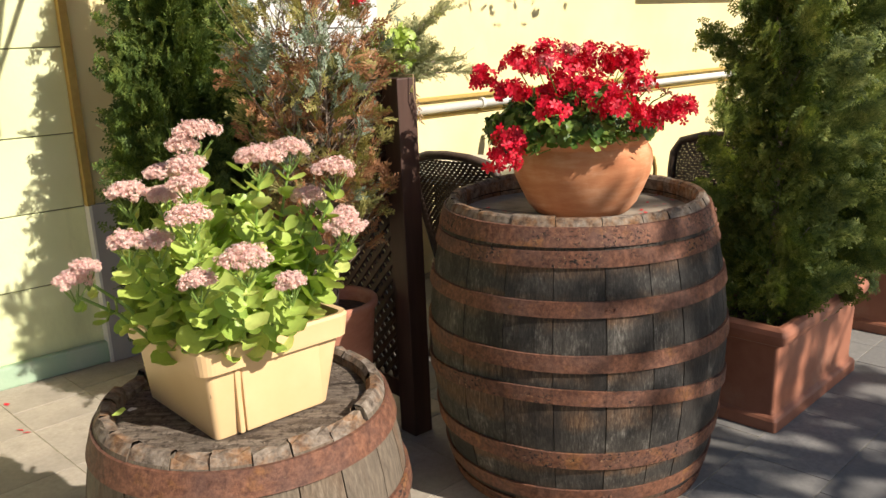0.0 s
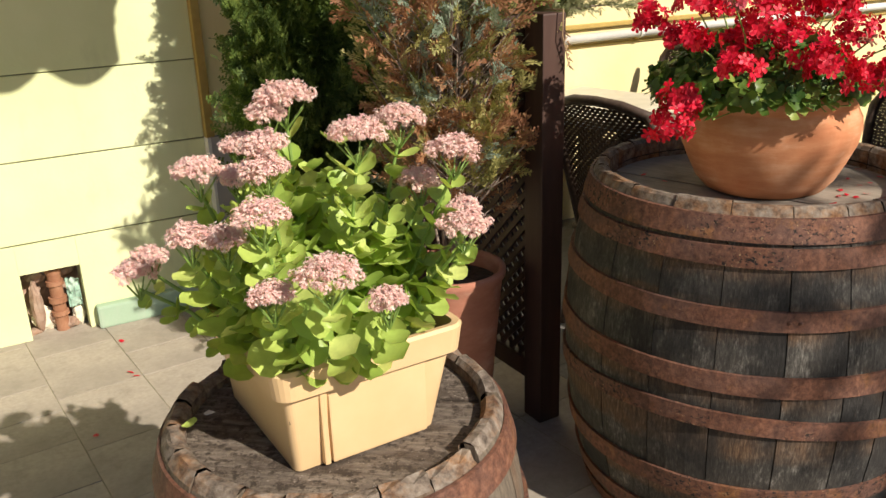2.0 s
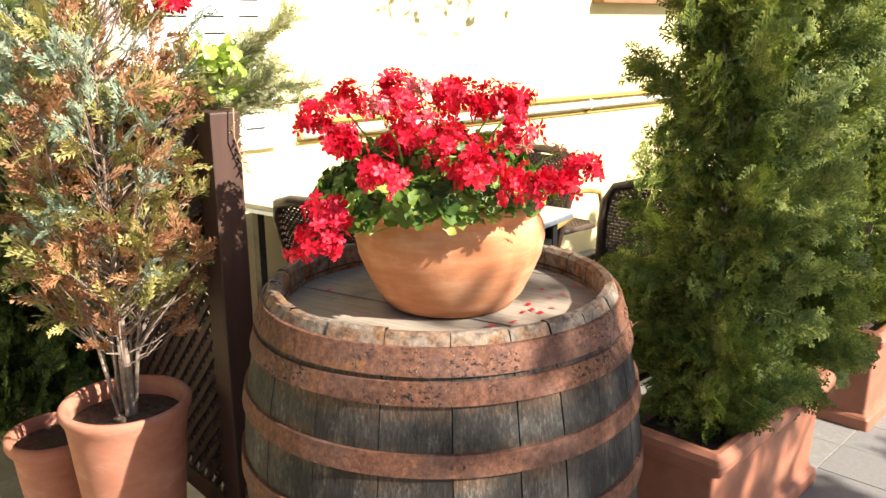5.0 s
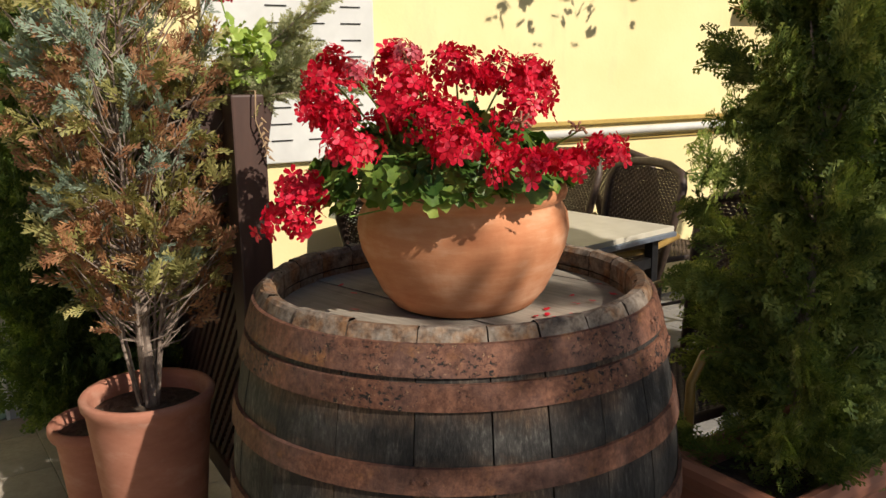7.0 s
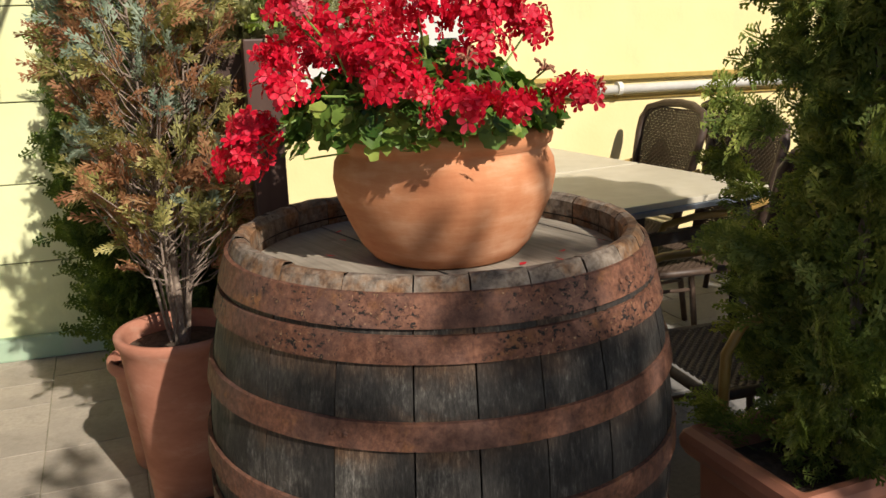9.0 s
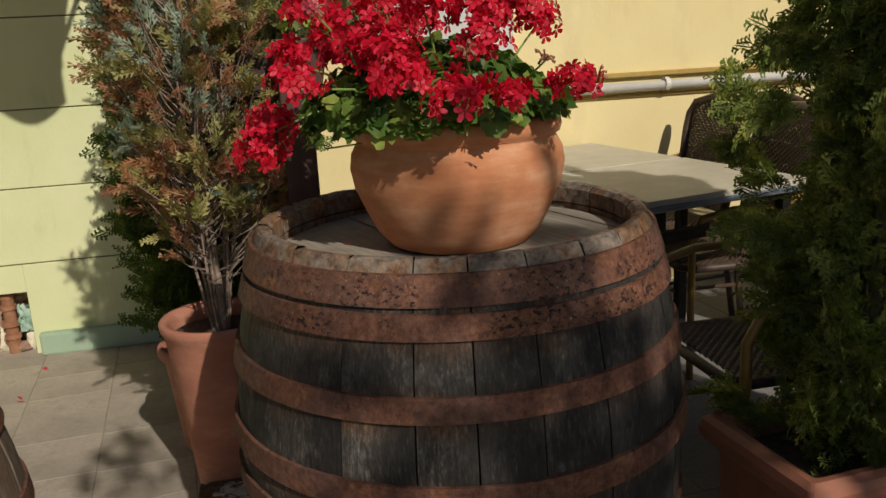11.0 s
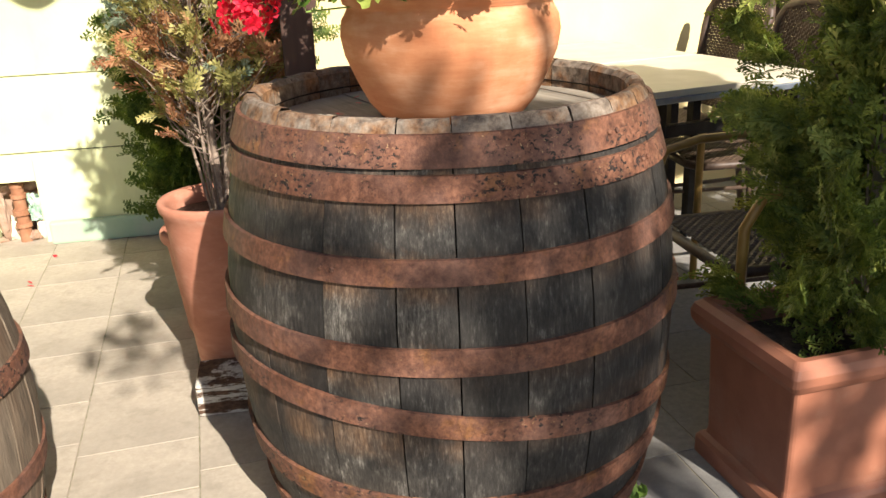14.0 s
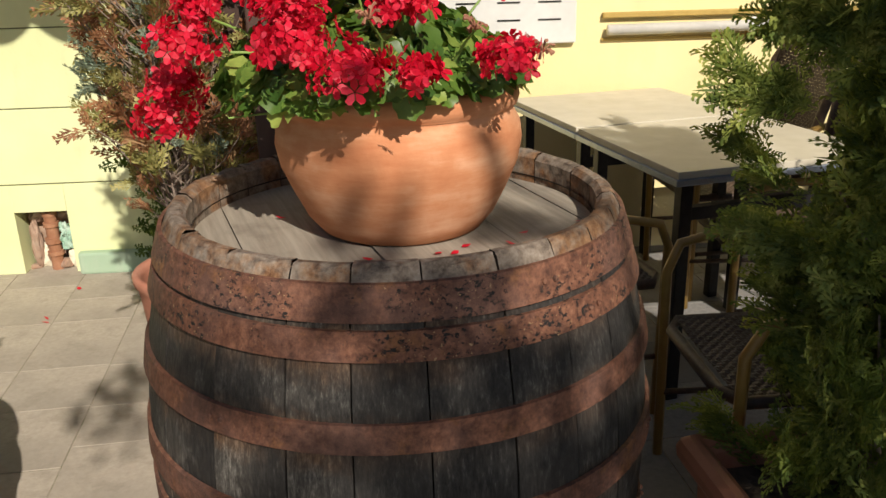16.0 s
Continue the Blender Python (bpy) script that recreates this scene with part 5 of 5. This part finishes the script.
def weave(w0, w1, h, bow, cols, rows, rounding=0.0):
    """Woven back: flat strands over and under; x across, z up."""
    bm = bmesh.new()

    def ribbon(pts, width, axis):
        prev = None
        for p in pts:
            p = Vector(p)
            a, b = bm.verts.new(p - axis * width / 2), bm.verts.new(p + axis * width / 2)
            if prev:
                bm.faces.new((prev[0], a, b, prev[1]))
            prev = (a, b)

    def at(u, v_):
        wd = (w0 + (w1 - w0) * v_) * (1 - rounding * max(0, (v_ - 0.7) / 0.3) ** 2)
        return Vector(((u - 0.5) * wd, bow * (1 - (2 * u - 1) ** 2), v_ * h))

    for j in range(rows):
        v_ = (j + 0.5) / rows
        ribbon([at(u, v_) + Vector((0, 0.003 * (1 if (i + j) % 2 else -1), 0)) for i, u in enumerate(np.linspace(0, 1, cols + 1))], h / rows * 0.93, Vector((0, 0, 1)))
    for i in range(cols):
        u = (i + 0.5) / cols
        ribbon([at(u, v_) + Vector((0, 0.003 * (-1 if (i + j) % 2 else 1), 0)) for j, v_ in enumerate(np.linspace(0, 1, rows + 1))], w0 / cols * 0.80, Vector((1, 0, 0)))
    return bm


def wicker_chair(m):
    """Cafe armchair facing -y: woven seat and back, bent cane arms."""
    ch = thing("wicker_chair", m, "dark brown wicker cafe chair with ochre cane arms", "chair", "chairs round the table")
    bk = part("backrest", weave(0.38, 0.49, 0.50, 0.03, 32, 40, 0.22), M["wicker"], ch)
    lean = Matrix.Translation((0, 0.22, 0.48)) @ Matrix.Rotation(radians(-12), 4, "X")
    bk.matrix_local = lean
    arc = [(-0.190, 0.0, -0.03), (-0.238, 0.0, 0.36), (-0.240, 0.003, 0.43), (-0.212, 0.010, 0.487), (-0.11, 0.025, 0.518), (0, 0.03, 0.526), (0.11, 0.025, 0.518), (0.212, 0.010, 0.487), (0.240, 0.003, 0.43), (0.238, 0.0, 0.36), (0.190, 0.0, -0.03)]
    bk["kind"] = "stuff"
    fr = part("back_frame", tubed(arc, 0.020, seg=8), M["wicker"], ch, "wrapped wicker rim", True)
    fr.matrix_local = lean
    st = part("seat", weave(0.42, 0.44, 0.42, 0.0, 30, 30), M["wicker"], ch)
    st.matrix_local = Matrix.Translation((0, 0.21, 0.44)) @ Matrix.Rotation(radians(90), 4, "X")
    st["kind"] = "stuff"
    part("seat_frame", tubed([(-0.22, 0.21, 0.43), (-0.22, -0.2, 0.43), (-0.16, -0.235, 0.43), (0.16, -0.235, 0.43), (0.22, -0.2, 0.43), (0.22, 0.21, 0.43), (-0.22, 0.21, 0.43)], 0.016), M["wicker"], ch, soft=True)
    for s_ in (-1, 1):
        part("arm", tubed([(s_ * 0.235, 0.30, 0.70), (s_ * 0.27, 0.12, 0.665), (s_ * 0.275, -0.08, 0.66), (s_ * 0.265, -0.19, 0.635), (s_ * 0.255, -0.225, 0.56), (s_ * 0.245, -0.22, 0.0)], 0.014), M["bamboo"], ch, "ochre cane arm", True)
        part("leg", tubed([(s_ * 0.215, 0.20, 0.45), (s_ * 0.235, 0.26, 0.0)], 0.014), M["wicker"], ch, soft=True)
        part("stretcher", tubed([(s_ * 0.245, -0.22, 0.2), (s_ * 0.23, 0.24, 0.2)], 0.009), M["wicker"], ch, soft=True)
    return ch


def facing(x, y, deg):
    return Matrix.Translation((x, y, 0)) @ Matrix.Rotation(radians(deg), 4, "Z")


c1 = wall_to_world(2.82, 0.42, 0)
chair = wicker_chair(facing(c1.x + 0.06, c1.y + 0.04, -38))
c2 = wall_to_world(3.66, 0.45, 0)
copy_thing(chair, facing(c2.x + 0.13, c2.y + 0.08, 139))
copy_thing(chair, facing(0.39, 4.52, -44))
copy_thing(chair, facing(0.08, 3.69, 147))
copy_thing(chair, facing(0.86, 3.56, -41))

# ---- trees and awning that shade the yard ----
tree = thing("courtyard_tree", Matrix.Translation((5.15, 0.90, 0)), "leafy courtyard tree casting dappled shade", "tree")
part("trunk", tubed([(0, 0, 0), (0.05, 0.02, 1.5), (0, 0, 3.2)], 0.13, 0.06, 12), M["bark"], tree)
g = np.random.default_rng(21)
bm = bmesh.new()
for k in range(14):
    b = g.uniform(0, 6.28)
    e = Vector((math.cos(b) * 1.0, math.sin(b) * 1.0, 3.2 + g.uniform(0, 1.3)))
    tube(bm, [(0, 0, 2.2 + 0.07 * k), e * 0.5 + Vector((0, 0, 1.3)), e], 0.03, 0.008, 6)
part("branchwork", bm, M["bark"], tree)["kind"] = "stuff"
# outer boughs of the crown, on the sunward side of the barrel and the pots
BOUGHS = [(0.88, 2.46, 0.60), (0.91, 2.57, 0.62), (0.84, 2.40, 0.57), (0.88, 2.52, 0.72), (0.90, 2.55, 0.50), (0.92, 2.60, 0.38), (0.78, 2.41, 0.92), (0.55, 2.21, 0.78), (0.62, 2.22, 0.62), (0.74, 2.35, 0.84), (0.67, 2.23, 0.45), (0.86, 2.48, 0.45), (0.80, 2.38, 0.68), (0.89, 2.56, 0.80),
          (0.84, 2.44, 0.28), (0.58, 2.49, 1.00), (-0.97, 2.58, 0.0), (-0.73, 2.55, 0.0), (-1.04, 2.69, 0.0)]
bough = np.array([tuple(Vector(p) + SUN_DIR * (5.6 + 0.5 * ((k * 7) % 5) / 4) - Vector((5.15, 0.90, 0))) for k, p in enumerate(BOUGHS)])
bm = bmesh.new()
for p in bough:
    e = Vector(p)
    tube(bm, [(0.0, 0.0, 2.9), Vector((0, 0, 2.9)).lerp(e, 0.5) + Vector((0, 0, 0.25)), e], 0.012, 0.003, 5)
part("outer_branchwork", bm, M["bark"], tree)["kind"] = "stuff"
gb = np.random.default_rng(44)
many = np.array([26 if p[0] > 0.75 else 14 for p in BOUGHS])
q = np.repeat(bough, many, 0) + unit(many.sum()) * gb.uniform(0.1, 1, (many.sum(), 1)) ** 0.6 * 0.105
core = np.concatenate([unit(31) * (g.uniform(0, 1, (31, 1)) ** 0.36) * [0.95, 0.72, 0.82] + [0.04, 0.17, 3.62],
                       unit(12) * (g.uniform(0, 1, (12, 1)) ** 0.45) * [0.85, 0.80, 0.65] + [-0.10, 1.02, 3.05],
                       unit(9) * (g.uniform(0, 1, (9, 1)) ** 0.45) * [0.80, 0.62, 0.45] + [-0.10, 0.60, 4.50]])
n_ = len(core)
d = np.repeat(core, 52, 0) + unit(n_ * 52) * g.uniform(0.1, 1, (n_ * 52, 1)) ** 0.6 * np.repeat(g.uniform(0.08, 0.18, n_), 52)[:, None]
oval = ([(0, 0, 0), (0.35, -0.3, 0.03), (0.75, -0.26, 0), (1, 0, -0.08), (0.75, 0.26, 0), (0.35, 0.3, 0.03)], [(0, 1, 2, 3, 4, 5)])
d = np.concatenate([d, q])
v, f = scatter(*oval, d, frames(unit(len(d)), spin=g.uniform(0, 6, len(d))), g.uniform(0.06, 0.10, len(d)))
cloud("crown", v, f, M["tree_leaf"], tree)

# weed in the joint at the foot of the large barrel
weed = thing("weed", Matrix.Translation((0.842, 2.800, 0)), "small green weed growing in a paver joint beside the barrel", "weed")
gw = np.random.default_rng(61)
n_ = 16
a_ = gw.uniform(0, 6.28, n_)
d_ = np.stack([np.cos(a_), np.sin(a_), gw.uniform(0.5, 2.2, n_)], 1)
v, f = scatter(lv2, lf2, gw.normal(size=(n_, 3)) * [0.010, 0.010, 0.0] + np.outer(gw.uniform(0.0, 0.035, n_), [0, 0, 1]), frames(np.cross(d_, gw.normal(size=(n_, 3))), up=d_), gw.uniform(0.018, 0.036, n_))
cloud("leaves", v, f, M["green_stem"], weed, soft=True)
part("stem", tubed([(0, 0, 0), (0.003, 0.002, 0.03), (0.0, 0.004, 0.055)], 0.002, 0.001, 5), M["green_stem"], weed)

# leaf dropped on the rim of the small barrel, and a pale fleck on its head
v, f = scatter(lv2, lf2, np.zeros((1, 3)), np.eye(3)[None], np.array([0.030]))
fallen = cloud("fallen_leaf", v, f, M["sedum_leaf"], None, soft=True)
fallen.matrix_world = pose(-0.591, 1.457, 0.7075, 4, -8, 30)
tagged(fallen, "fallen light green leaf on the rim of the small barrel", "leaf")
fleck = part("bird_dropping", lathe([(0.009, 0.0), (0.007, 0.0016), (0.0, 0.002)], 9, 0.35), M["white_paint"])
fleck.matrix_world = pose(-0.610, 1.570, 0.6705, 0, 0, 20)
tagged(fleck, "small white dropping on the dark barrel head", "dropping")

# trailing basket high on the yellow wall; only its shade falls into view
bk = wall_to_world(3.75, 0.5, 2.68)
basket = thing("hanging_basket", Matrix.Translation(bk), "hanging basket of trailing leaves on the yellow wall", "hanging basket")
part("bowl", lathe([(0, -0.1), (0.1, -0.09), (0.17, 0.0), (0.16, 0.0), (0.0, -0.02)], 24), M["terracotta_plastic"], basket)
part("bracket", tubed([(0, 0, 0.35), (-WN.x * 0.5, -WN.y * 0.5, 0.35)], 0.008), M["black_metal"], basket)
part("chain", tubed([(0, 0, 0.35), (0, 0, 0.0)], 0.004), M["black_metal"], basket)
n_ = 620
q = g.normal(size=(n_, 3)) * [0.29, 0.29, 0.08]
q[:, 2] -= np.abs(g.normal(size=n_)) * 0.12
v, f = scatter(lv_, lf_, q, frames(unit(n_), spin=g.uniform(0, 6, n_)), g.uniform(0.02, 0.04, n_))
cloud("leaves", v, f, M["geranium_leaf"], basket)

# ---- pavers, laid in courses along the yard ----
PA = radians(53.4)
PU = Vector((math.cos(PA), math.sin(PA), 0))
PV = Vector((-math.sin(PA), math.cos(PA), 0))
pavement = thing("pavement", Matrix.Rotation(PA, 4, "Z"), "worn grey-beige concrete pavers with mossy joints", "pavement", kind="structure")
prnd = random.Random(2)
PIECE = {}


def paver_mesh(lw, ll, mat):
    key = (round(lw, 3), round(ll, 2), mat)
    if key not in PIECE:
        bm = bmesh.new()
        a, b = key[0] / 2 - 0.0015, key[1] / 2 - 0.0015
        e = 0.0014
        lo = [bm.verts.new(p) for p in ((-a, -b, -0.03), (a, -b, -0.03), (a, b, -0.03), (-a, b, -0.03))]
        md = [bm.verts.new(p) for p in ((-a, -b, -e), (a, -b, -e), (a, b, -e), (-a, b, -e))]
        up = [bm.verts.new(p) for p in ((-a + e, -b + e, 0), (a - e, -b + e, 0), (a - e, b - e, 0), (-a + e, b - e, 0))]
        for p, q in ((lo, md), (md, up)):
            for i in range(4):
                j = (i + 1) % 4
                bm.faces.new((p[i], p[j], q[j], q[i]))
        bm.faces.new(up)
        PIECE[key] = mesh_of("paver", bm, M[mat])
    return PIECE[key]


slabs = []
# yard side: courses across; terrace side: courses along the troughs
u = 1.459 - 0.314 * 19
while u < 2.4:
    w = -4.0 + prnd.uniform(0, 0.3)
    while w < 6.0:
        ln = prnd.choice((0.24, 0.30, 0.36, 0.42))
        slabs.append((u + 0.157, w + ln / 2, 0.314, ln, prnd.uniform(-0.001, 0.001), prnd.uniform(-0.003, 0.003)))
        w += ln
    u += 0.314
edge_u = u
w = 0.83 - 0.31 * 16
while w < 6.0:
    u = edge_u
    first = prnd.choice((0.15, 0.22, 0.30))
    while u < 10.0:
        ln = first if u == edge_u else prnd.choice((0.24, 0.32, 0.40, 0.46))
        slabs.append((u + ln / 2, w + 0.155, ln, 0.31, prnd.uniform(-0.001, 0.001), prnd.uniform(-0.003, 0.003)))
        u += ln
    w += 0.31
slabs = [s for s in slabs if (PU * s[0] + PV * s[1] - W0).dot(WN) > -0.2]
slabs.sort(key=lambda s: (PU * s[0] + PV * s[1] - Vector((0.3, 2.9, 0))).length)
for s in slabs[:300]:
    ob = new("paver", paver_mesh(s[2], s[3], "paver" if s[0] < edge_u else "paver_grey"))
    ob.parent = pavement
    ob.matrix_local = Matrix.Translation((s[0], s[1], s[4])) @ Matrix.Rotation(s[5], 4, "X")
for mat in ("paver", "paver_grey"):
    vs, fs = [], []
    for s in slabs[300:]:
        if (s[0] < edge_u) != (mat == "paver"):
            continue
        a, b = s[2] / 2 - 0.002, s[3] / 2 - 0.002
        o = len(vs)
        for z, e in ((-0.03, 0), (-0.003, 0), (0.0, 0.003)):
            vs += [(s[0] - a + e, s[1] - b + e, z + s[4]), (s[0] + a - e, s[1] - b + e, z + s[4]), (s[0] + a - e, s[1] + b - e, z + s[4]), (s[0] - a + e, s[1] + b - e, z + s[4])]
        for r_ in (0, 4):
            fs += [(o + r_ + i, o + r_ + (i + 1) % 4, o + r_ + 4 + (i + 1) % 4, o + r_ + 4 + i) for i in range(4)]
        fs.append((o + 8, o + 9, o + 10, o + 11))
    rest = cloud("paver_field", vs, fs, M[mat], pavement)
    rest["kind"] = "stuff"
